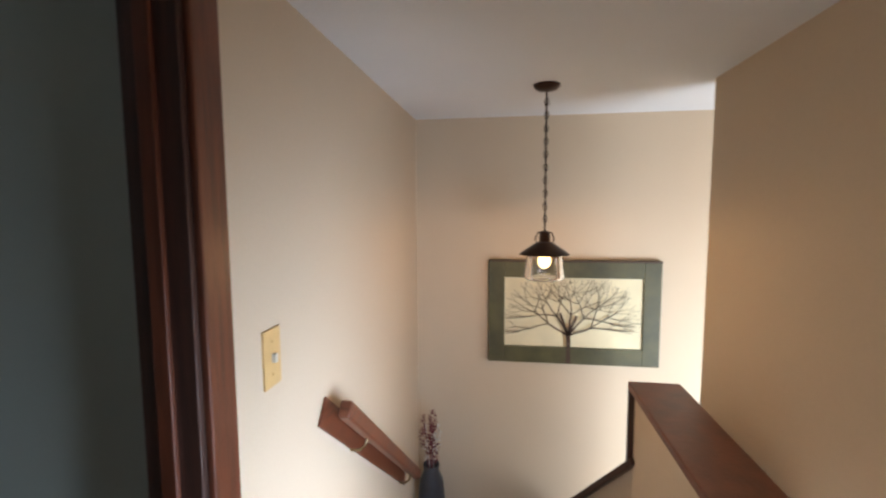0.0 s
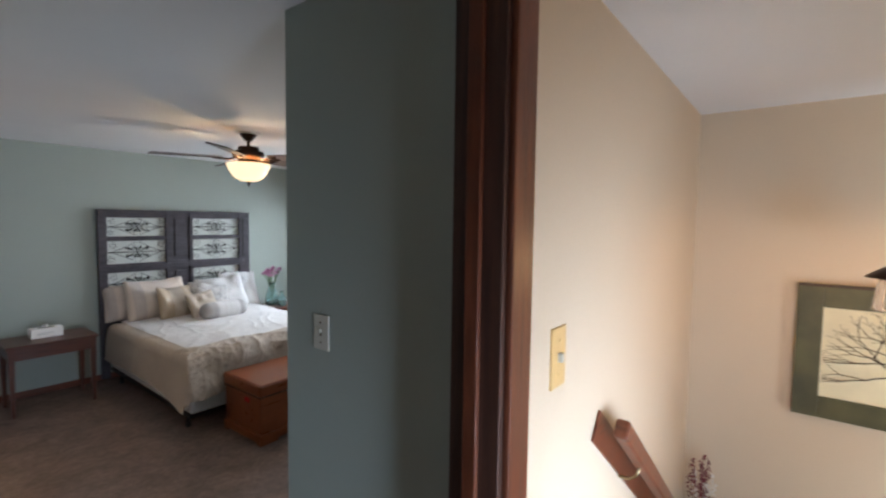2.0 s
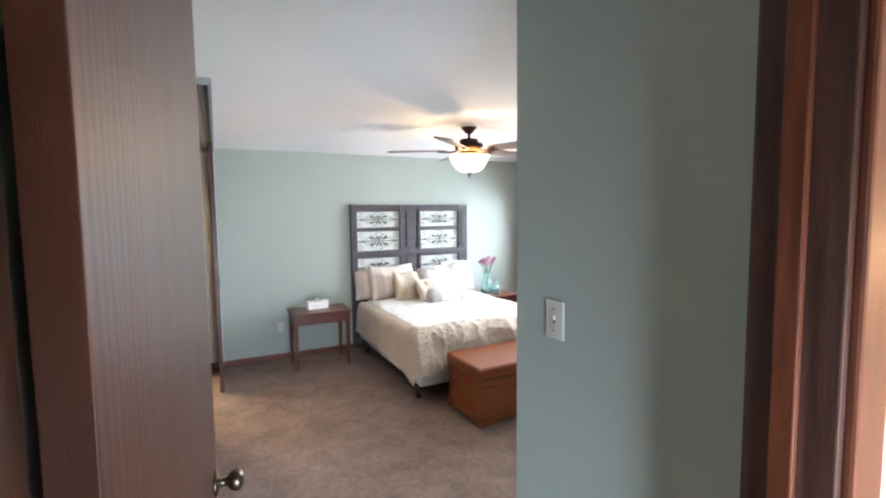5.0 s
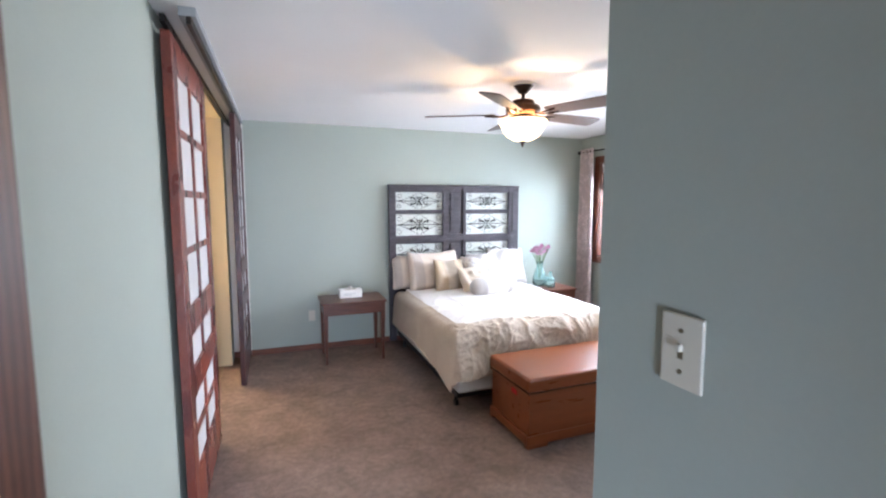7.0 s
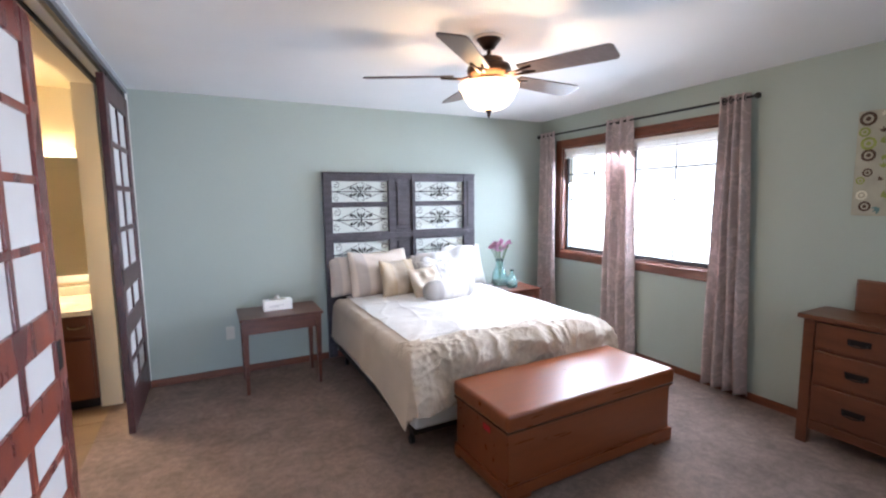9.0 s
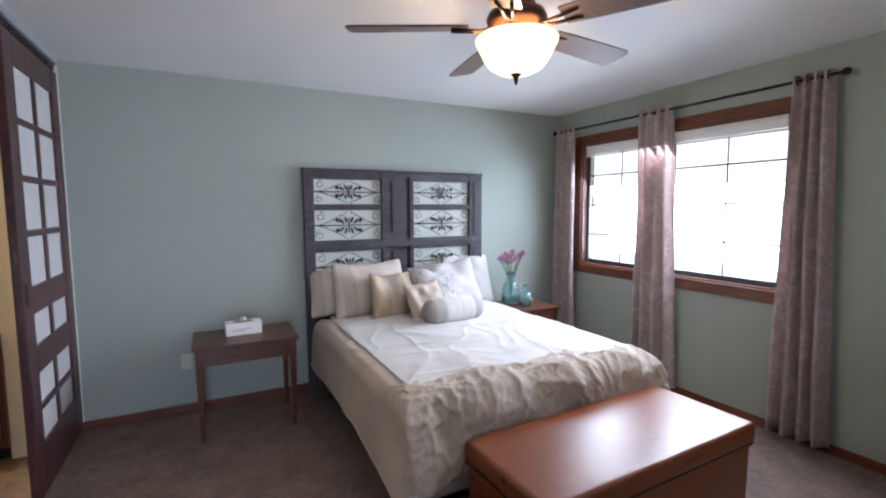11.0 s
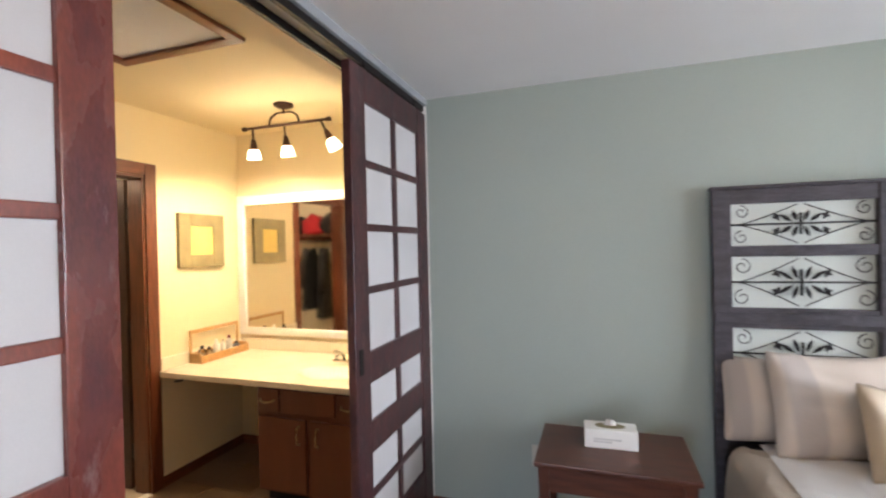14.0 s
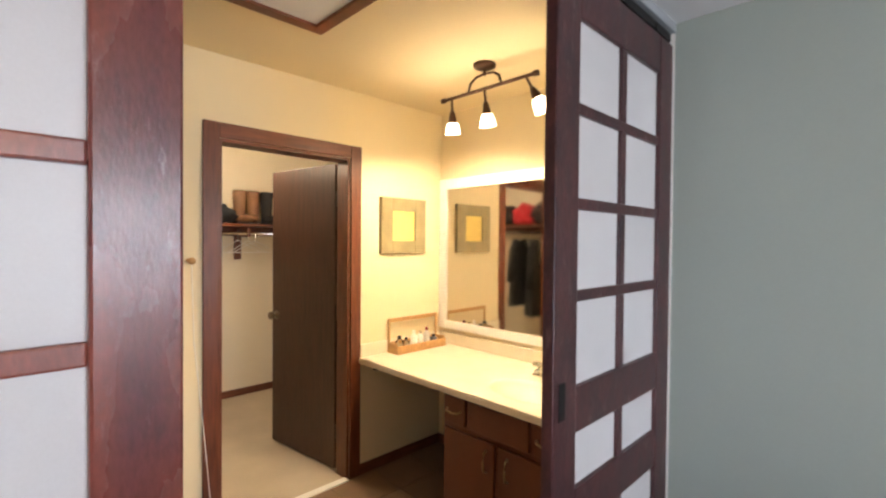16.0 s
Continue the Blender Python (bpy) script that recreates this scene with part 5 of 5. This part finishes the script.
# ---- bathroom ----
casing("trim_closet_door", "x", BW, CY0, CY1, CZ, 0.08, 0.016, WOOD_TRIM, "reddish stained wood casing of the closet doorway", 1)
cj = tagged(new("trim_closet_jamb"), "wood jamb lining of the closet doorway", "door jamb", kind="structure")
for y0, y1 in ((CY0, CY0 + 0.016), (CY1 - 0.016, CY1)):
    part("jamb", box(BW - T - 0.002, BW + 0.002, y0, y1, 0, CZ), WOOD_TRIM, cj)
part("jamb_head", box(BW - T - 0.002, BW + 0.002, CY0 + 0.016, CY1 - 0.016, CZ - 0.016, CZ), WOOD_TRIM_X, cj)
part("threshold", box(BW - 0.02, BW + 0.03, CY0 + 0.016, CY1 - 0.016, 0.002, 0.012, 0.003), WHITE, cj, "pale threshold strip")

cd = thing("closet_door", (BW - T - 0.01, CY1 - 0.02, 0.012), "dark brown flush door swung open into the closet", "door", rz=98)
part("leaf", box(0.035 - 0.02, 0.035 + 0.02, 0.028, 0.76, 0, 2.035, 0.003), WOOD_DARK, cd)
knob((0.015, 0.70, 0.96), (-1, 0, 0), cd)
knob((0.055, 0.70, 0.96), (1, 0, 0), cd)
for hz in (0.2, 1.0, 1.75):
    hinge = part("hinge", box(0.018, 0.024, -0.012, 0.032, hz, hz + 0.10, 0.001), IRON, cd, "dark butt hinge")
    part("pin", rod((0.012, -0.006, hz - 0.006), (0.012, -0.006, hz + 0.106), 0.007), IRON, hinge)

# vanity: cabinet, counter with basin, faucet
VY, VX0, VX1, VZ = 6.48, 0.56, XL - 0.13, 0.775
van = thing("vanity_cabinet", (0, 0, 0), "reddish-brown vanity cabinet with bronze-white bail pulls", "cabinet")
part("body", box(VX0 + 0.02, VX1 - 0.002, VY + 0.04, BN - 0.002, 0.09, VZ - 0.12), VANITY, van)
part("side_panel", box(VX0, VX0 + 0.02, VY + 0.025, BN - 0.002, 0.09, VZ - 0.04), VANITY, van)
part("face_frame", box(VX0 + 0.02, VX1 - 0.002, VY + 0.025, VY + 0.04, 0.09, VZ - 0.04), VANITY, van)
part("toe_kick", box(VX0 + 0.02, VX1 - 0.002, VY + 0.09, BN - 0.01, 0, 0.09), CLOTH_BLACK, van)


def bail(pts, parent):
    return part("handle", tube(pts, 0.0055, seg=8), BRASS, parent, "pale brass bail handle", True)


for x0, x1, pull in ((VX0 + 0.015, VX0 + 0.165, True), (VX0 + 0.185, VX0 + 0.555, False), (VX0 + 0.575, VX1 - 0.02, True)):
    dwr = part("drawer_front", box(x0, x1, VY + 0.006, VY + 0.025, VZ - 0.195, VZ - 0.055, 0.005), VANITY, van)
    if pull:
        xm, zm = (x0 + x1) / 2, VZ - 0.125
        bail([(xm - 0.05, VY + 0.006, zm + 0.006), (xm - 0.042, VY - 0.014, zm), (xm, VY - 0.02, zm - 0.006), (xm + 0.042, VY - 0.014, zm), (xm + 0.05, VY + 0.006, zm + 0.006)], dwr)
for x0, x1, hx in ((VX0 + 0.015, VX0 + 0.355, VX0 + 0.31), (VX0 + 0.385, VX1 - 0.02, VX0 + 0.44)):
    dd = part("door", box(x0, x1, VY + 0.006, VY + 0.025, 0.11, VZ - 0.225, 0.006), VANITY, van)
    zm = 0.46
    bail([(hx, VY + 0.006, zm + 0.055), (hx, VY - 0.014, zm + 0.045), (hx, VY - 0.02, zm), (hx, VY - 0.014, zm - 0.045), (hx, VY + 0.006, zm - 0.055)], dd)

ct = thing("vanity_counter", (0, 0, 0), "cream cultured marble counter with a moulded oval basin", "counter")
SX, SY, SA, SB = 0.96, 6.72, 0.23, 0.15


def counter_point(u, v):
    x, y = BW + u * (VX1 - BW), VY - 0.02 + v * (BN - VY + 0.02)
    e = ((x - SX) / SA) ** 2 + ((y - SY) / SB) ** 2
    z = VZ if e >= 1 else VZ - 0.085 * (1 - e) ** 0.7
    return (x, y, z)


part("top", cloth_surface(110, 70, counter_point), COUNTER, ct, "", True)
part("front_edge", box(BW, VX1, VY - 0.022, VY - 0.002, VZ - 0.038, VZ - 0.002, 0.006), COUNTER, ct)
part("underside", box(BW, VX0, VY - 0.002, BN, VZ - 0.038, VZ - 0.006), COUNTER, ct)
part("backsplash", box(BW, VX1, BN - 0.02, BN, VZ - 0.002, VZ + 0.085, 0.005), COUNTER, ct)
part("sidesplash", box(BW, BW + 0.02, VY - 0.01, BN - 0.02, VZ - 0.002, VZ + 0.085, 0.005), COUNTER, ct)
br = thing("counter_bracket", (BW, VY + 0.10, VZ - 0.10), "dark iron bracket under the counter's open end", "bracket")
part("arm", box(0, 0.16, -0.01, 0.01, 0.035, 0.062, 0.004), IRON, br)
part("brace", tube([(0.005, 0, 0.0), (0.06, 0, 0.01), (0.13, 0, 0.045)], 0.008, seg=6), IRON, br)

fc = thing("faucet", (0.90, 6.97, VZ), "chrome two-handle basin faucet with clear knobs", "faucet")
part("base", box(-0.085, 0.085, -0.025, 0.025, 0, 0.018, 0.008), CHROME, fc)
part("spout", tube([(0, 0, 0.01), (0, -0.01, 0.06), (0, -0.05, 0.075), (0, -0.11, 0.06)], 0.012, seg=12), CHROME, fc, "", True)
for x in (-0.065, 0.065):
    part("handle", lathe([(0.012, 0.012), (0.012, 0.04), (0.026, 0.048), (0.028, 0.07), (0.018, 0.08)], (x, 0, 0), 14), CHROME, fc, "", True)

# mirror
mi = thing("wall_mirror", (0, 0, 0), "large wall mirror in a flat white frame above the vanity", "mirror")
MX0, MX1, MZ0, MZ1, mw = -0.19, VX1 - 0.02, 0.888, 2.0, 0.075
for x0, x1, z0, z1 in ((MX0, MX0 + mw, MZ0, MZ1), (MX1 - mw, MX1, MZ0, MZ1), (MX0 + mw, MX1 - mw, MZ0, MZ0 + mw * 0.8), (MX0 + mw, MX1 - mw, MZ1 - mw, MZ1)):
    part("frame", box(x0, x1, BN - 0.025, BN - 0.002, z0, z1, 0.006), WHITE, mi)
part("glass", box(MX0 + mw - 0.005, MX1 - mw + 0.005, BN - 0.012, BN - 0.008, MZ0 + 0.055, MZ1 - mw + 0.005), MIRROR, mi, "clear silvered glass")

# track light
tl = thing("track_light", (0.685, 6.66, 2.49), "bronze bar light with three frosted glass spot shades", "ceiling light")
part("canopy", lathe([(0.062, 0.0), (0.060, -0.014), (0.035, -0.026), (0.010, -0.03)], (0, 0, 0), 24), BRONZE, tl, "", True)
part("arch", tube([(-0.115, 0, -0.125), (-0.10, 0, -0.08), (-0.06, 0, -0.055), (0, 0, -0.05), (0.06, 0, -0.055), (0.10, 0, -0.08), (0.115, 0, -0.125)], 0.007, seg=8), BRONZE, tl, "", True)
part("stem", rod((0, 0, -0.02), (0, 0, -0.06), 0.008), BRONZE, tl)
part("bar", rod((-0.31, 0, -0.13), (0.33, 0, -0.13), 0.0095), BRONZE, tl)
for x in (-0.31, 0.33):
    part("bar_cap", rod((x - 0.012, 0, -0.13), (x + 0.012, 0, -0.13), 0.015), BRONZE, tl)
for x, tilt in ((-0.245, -4), (0.0, 2), (0.27, 26)):
    m = Matrix.Translation((x, 0, -0.13)) @ Matrix.Rotation(radians(-tilt), 4, "Y") @ Matrix.Rotation(radians(8), 4, "X")
    arm = part("spot_arm", rod(m @ Vector((0, 0, 0)), m @ Vector((0, 0, -0.08)), 0.007), BRONZE, tl)
    part("spot_neck", lathe([(0.012, -0.07), (0.017, -0.085), (0.024, -0.125), (0.028, -0.14)], (0, 0, 0), 16, turn=m), BRONZE, arm, "", True)
    gl = part("spot_glass", lathe([(0.030, -0.138), (0.038, -0.16), (0.043, -0.195), (0.046, -0.20), (0.042, -0.198), (0.036, -0.16), (0.028, -0.14)], (0, 0, 0), 20, turn=m, closed=False), LITSPOT, arm, "glowing frosted glass shade", True)
    gl.visible_shadow = False

# square picture
sp = thing("square_picture", (BW, 6.62, 1.45), "square yellow print in a wide woven taupe frame", "picture")
W = 0.40
for y0, y1, z0, z1 in ((0, 0.10, 0, 0.385), (W - 0.10, W, 0, 0.385), (0.10, W - 0.10, 0, 0.09), (0.10, W - 0.10, 0.295, 0.385)):
    part("frame_board", box(0.001, 0.03, y0, y1, z0, z1, 0.004), PICF, sp)
part("print", box(0.003, 0.018, 0.10, W - 0.10, 0.09, 0.295), PICY, sp)

# toiletry caddy
tc_ = thing("toiletry_caddy", (BW + 0.025, 6.68, VZ), "small pine caddy with a tall back holding toiletries", "caddy")
part("front", box(0.10, 0.112, 0, 0.45, 0, 0.055, 0.003), PINE, tc_)
part("base", box(0, 0.112, 0, 0.45, 0.001, 0.012), PINE, tc_)
for y in (0, 0.438):
    part("side", box(0, 0.10, y, y + 0.012, 0.012, 0.07, 0.003), PINE, tc_)
    part("post", box(0, 0.014, y, y + 0.014, 0.012, 0.23, 0.003), PINE, tc_)
part("top_rail", box(0, 0.014, 0.012, 0.438, 0.205, 0.23, 0.003), PINE, tc_)
part("back_rail", box(0, 0.012, 0.012, 0.438, 0.04, 0.07, 0.003), PINE, tc_)
rnd = random.Random(5)
for k, (y, r, h, mt, cap) in enumerate(((0.06, 0.026, 0.10, CLEAR, CLOTH_BLACK), (0.12, 0.022, 0.08, CLEAR, CLOTH_BLACK), (0.19, 0.024, 0.12, WHITE, WHITE), (0.25, 0.020, 0.11, WHITE, CHROME), (0.31, 0.024, 0.13, PILLOW_GREY, BURG), (0.38, 0.028, 0.07, CLOTH_GREY, BRONZE))):
    bt = thing("toiletry_bottle", (BW + 0.08, 6.68 + y, VZ + 0.012), ("small clear bottle with a black cap", "small clear bottle with a black cap", "white plastic lotion bottle in the caddy", "slim white bottle with a silver cap", "pale bottle with a dark red cap", "short grey jar with a bronze lid")[k], "bottle", "toiletries in the caddy")
    part("bottle", lathe([(r * 0.9, 0), (r, 0.006), (r, h * 0.7), (r * 0.45, h * 0.82), (r * 0.4, h * 0.86)], (0, 0, 0), 14), mt, bt, "", True)
    part("cap", lathe([(r * 0.5, h * 0.85), (r * 0.5, h), (r * 0.3, h + 0.004)], (0, 0, 0), 12), cap, bt)

# ceiling hatch
ha = tagged(new("trim_ceiling_hatch"), "attic hatch framed in stained wood on the bathroom ceiling", "ceiling hatch", kind="structure")
HX0, HX1, HYa, HYb = 0.41, 1.13, 5.15, 5.84
part("panel", box(HX0 + 0.05, HX1 - 0.05, HYa + 0.05, HYb - 0.05, 2.482, 2.488), CEIL, ha)
for x0, x1, y0, y1 in ((HX0, HX1, HYa, HYa + 0.055), (HX0, HX1, HYb - 0.055, HYb), (HX0, HX0 + 0.055, HYa + 0.055, HYb - 0.055), (HX1 - 0.055, HX1, HYa + 0.055, HYb - 0.055)):
    part("frame_board", box(x0, x1, y0, y1, 2.468, 2.488, 0.004), WOOD_TRIM_X, ha)

# ladder shelf and framed print, seen in the mirror
ls = thing("ladder_shelf", (BW + 0.01, 4.62, 0), "pine ladder shelf with folded towels against the wall", "shelf")
for y in (0, 0.47):
    part("upright", box(0.0, 0.03, y, y + 0.035, 0, 1.45, 0.004), PINE, ls)
    part("front_upright", box(0.27, 0.30, y, y + 0.035, 0, 1.45, 0.004), PINE, ls)
for z in (0.25, 0.62, 0.98, 1.42):
    part("shelf_board", box(0.0, 0.31, 0.0, 0.505, z, z + 0.022, 0.003), PINE, ls)
for z, y, h, mt in ((0.642, 0.08, 0.09, CLOTH_GREY), (1.002, 0.06, 0.06, LINEN), (1.002, 0.27, 0.13, PINE), (0.272, 0.1, 0.16, SKIRT)):
    tw = link("folded_towel", box(0.04, 0.27, y, y + 0.2, 0, h, 0.02, seg=3), mt, None, "", True)
    tw.matrix_world = pose(BW + 0.01, 4.62, z)
    tagged(tw, "folded towel on a ladder shelf board", "towel", "towels on the shelf")
fp = thing("framed_print", (BW + 0.10, 4.68, 1.442), "small framed print leaning on the shelf top", "picture")
for y0, y1, z0, z1 in ((0, 0.03, 0, 0.40), (0.29, 0.32, 0, 0.40), (0.03, 0.29, 0, 0.03), (0.03, 0.29, 0.37, 0.40)):
    part("frame_board", box(0, 0.02, y0, y1, z0, z1, 0.003), PICF, fp)
part("print", box(0.002, 0.012, 0.03, 0.29, 0.03, 0.37), CANVAS, fp)
part("image", box(0.012, 0.0135, 0.10, 0.22, 0.12, 0.28), PICY, fp)

# towel hook and pull cord by the closet door
hk = thing("wall_hook", (BW, 5.46, 1.43), "small wooden wall peg beside the closet door", "hook")
part("peg", lathe([(0.012, 0), (0.011, 0.04), (0.018, 0.055), (0.012, 0.07)], (0, 0, 0), 14, turn=Matrix.Rotation(math.pi / 2, 4, "Y")), PINE, hk, "", True)
part("cord", tube([(0.045, 0.0, 0.0), (0.05, 0.01, -0.4), (0.045, 0.06, -0.9), (0.04, 0.10, -1.35)], 0.0022, seg=5), WHITE, hk, "thin white cord")

# ---- closet ----
def closet_shelf(name, x0, x1, y0, y1, z, along, label):
    root = thing(name, (0, 0, 0), label, "shelf")
    part("board", box(x0, x1, y0, y1, z, z + 0.02, 0.003), WOOD_TRIM_X, root)
    if along == "y":
        part("cleat", box(x0, x0 + 0.02, y0, y1, z - 0.09, z), WOOD_TRIM_X, root)
        part("hanging_rod", rod((x1 - 0.04, y0, z - 0.07), (x1 - 0.04, y1, z - 0.07), 0.014), CHROME, root)
        for y in (y0 + 0.55, y1 - 1.14):
            part("support", box(x0, x1 - 0.02, y - 0.012, y + 0.012, z - 0.10, z - 0.02), WOOD_TRIM_X, root)
            part("brace", box(x0, x0 + 0.03, y - 0.03, y + 0.03, z - 0.32, z), WOOD_TRIM, root)
    else:
        part("cleat", box(x0, x1, y0, y0 + 0.02, z - 0.09, z), WOOD_TRIM_X, root)
        part("hanging_rod", rod((x0, y1 - 0.04, z - 0.07), (x1, y1 - 0.04, z - 0.07), 0.014), CHROME, root)
    return root


closet_shelf("closet_shelf", CXW, CXW + 0.33, CYS + 0.36, CYN - 0.002, 1.665, "y", "stained wood closet shelf with a chrome hanging rod")
closet_shelf("closet_shelf", CXW, BW - T - 0.04, CYS, CYS + 0.34, 1.74, "x", "stained wood shelf across the closet's end")


def boot(at, rz, mt, label, h=0.32):
    root = thing("boot", at, label, "boot", "boots on the closet shelf", rz)
    bm = lathe([(0.045, 0.05), (0.05, 0.10), (0.055, 0.2), (0.062, h - 0.02), (0.06, h), (0.054, h), (0.045, 0.2)], (0, 0, 0), 16)
    part("shaft", bm, mt, root, "", True)
    bm = bmesh.new()
    bmesh.ops.create_uvsphere(bm, u_segments=14, v_segments=10, radius=1)
    bmesh.ops.scale(bm, vec=(0.125, 0.044, 0.045), verts=bm.verts)
    bmesh.ops.translate(bm, vec=(0.065, 0, 0.05), verts=bm.verts)
    part("foot", bm, mt, root, "", True)
    part("sole", box(-0.05, 0.17, -0.042, 0.042, 0, 0.014, 0.006), CLOTH_BLACK, root)
    part("heel", box(-0.05, 0.01, -0.036, 0.036, 0.0, 0.03, 0.004), CLOTH_BLACK, root)
    return root


for k, (y, mt, rz) in enumerate(((6.43, LEATHER, 20), (6.56, LEATHER, -15), (6.69, CLOTH_BLACK, 30))):
    boot((CXW + 0.14, y, 1.685), rz, mt, ("tan leather cowboy boot on the shelf", "brown leather boot leaning on the shelf", "black tall boot on the shelf")[k])


def heap(name, at, size, mt, label, group, seed):
    bm = bmesh.new()
    bmesh.ops.create_uvsphere(bm, u_segments=22, v_segments=14, radius=1)
    for v in bm.verts:
        n_ = v.co.copy()
        v.co = Vector((n_.x * size[0], n_.y * size[1], max(n_.z, -0.6) * size[2])) * (1 + 0.28 * noise.noise(n_ * 2.2 + Vector((seed, 0, 0))) + 0.1 * noise.noise(n_ * 6 + Vector((seed, 3, 0))))
    zmin = min(v.co.z for v in bm.verts)
    for v in bm.verts:
        v.co.z -= zmin
    ob = link(name, bm, mt, None, "", True)
    ob.matrix_world = pose(*at)
    return tagged(ob, label, "clothes", group)


heap("folded_clothes", (CXW + 0.17, 6.22, 1.685), (0.13, 0.16, 0.10), CLOTH_BLACK, "dark crumpled clothes on the closet shelf", "clothes on the closet shelves", 1)
for k, (x, mt, s, lb) in enumerate(((-0.62, CLOTH_GREY, 0.12, "grey folded clothes on the shelf"), (-0.90, CLOTH_BLACK, 0.14, "black crumpled clothes on the shelf"), (-1.18, CLOTH_RED, 0.13, "red crumpled shirt on the shelf"), (-1.48, CLOTH_BLACK, 0.13, "black folded clothes on the shelf"), (-1.80, CLOTH_RED, 0.10, "dark red shirt folded on the shelf"))):
    heap("folded_clothes", (x, CYS + 0.18, 1.76), (0.19, 0.14, s * 1.25), mt, lb, "clothes on the closet shelves", 10 + k)


def garment(at, w, h, mt, label, rz, seed):
    root = thing("hanging_coat", at, label, "coat", "clothes on the rod", rz)
    def f(u, v):
        a = u * 2 * math.pi
        ww = (w / 2) * (0.55 + 0.45 * min(1, (1 - v) * 4)) * (1 + 0.25 * (1 - v))
        dd = 0.07 * (1 + 0.5 * (1 - v))
        r = 1 + 0.10 * math.sin(a * 5 + seed) * (1 - v) + 0.08 * noise.noise((math.cos(a) * 2, math.sin(a) * 2, v * 3 + seed))
        return (ww * r * math.cos(a), dd * r * math.sin(a), -0.06 - h * (1 - v) - 0.05 * abs(math.cos(a)) * v)
    part("body", cloth_surface(36, 16, f), mt, root, "", True)
    for s in (-1, 1):
        part("sleeve", tube([(s * w * 0.27, 0, -0.11), (s * w * 0.46, 0.01, -0.22), (s * w * 0.52, 0.02, -h * 0.5), (s * w * 0.52, 0.03, -h * 0.72)], 0.055, seg=10), mt, root, "", True)
    part("hanger_hook", tube([(0, 0, -0.09), (0, 0, -0.02), (0.02, 0, 0.012), (0.0, 0, 0.03), (-0.02, 0, 0.015)], 0.003, seg=6), CHROME, root)
    return root


garment((-0.96, CYS + 0.30, 1.655), 0.44, 0.95, CLOTH_BLACK, "black wool coat hanging from the closet rod", 60, 1)
garment((-1.18, CYS + 0.30, 1.655), 0.42, 0.85, CLOTH_BLACK, "black jacket hanging from the closet rod", 75, 2)


def wire_hanger(at, rz):
    root = thing("wire_hanger", at, "pale wire clothes hanger on the chrome rod", "hanger", "hangers on the rod", rz)
    part("wire", tube([(-0.20, 0, -0.17), (0, 0, -0.06), (0.20, 0, -0.17), (-0.20, 0, -0.17)], 0.0035, seg=6), WHITE, root)
    part("hook", tube([(0, 0, -0.06), (0, 0, -0.02), (0.018, 0, 0.006), (0, 0, 0.022), (-0.016, 0, 0.008)], 0.003, seg=6), CHROME, root)
    return root


for y, rz in ((6.36, 70), (6.45, 105), (6.52, 88)):
    wire_hanger((CXW + 0.29, y, 1.59), rz)

# bathroom floor tiles
tile_me = None
for i in range(5):
    for j in range(10):
        x0, y0 = BW + 0.002 + i * 0.314, BS + 0.002 + j * 0.32
        if tile_me is None:
            bm = box(0.003, 0.311, 0.003, 0.317, -0.004, 0.002, 0.0015, seg=1)
            tile_me = bpy.data.meshes.new("tile")
            bm.to_mesh(tile_me)
            bm.free()
            tile_me.materials.append(TILE)
        o = new("tile", tile_me)
        o.location = (x0, y0, 0)
        o.parent = bpy.data.objects["floor_bathroom_base"]
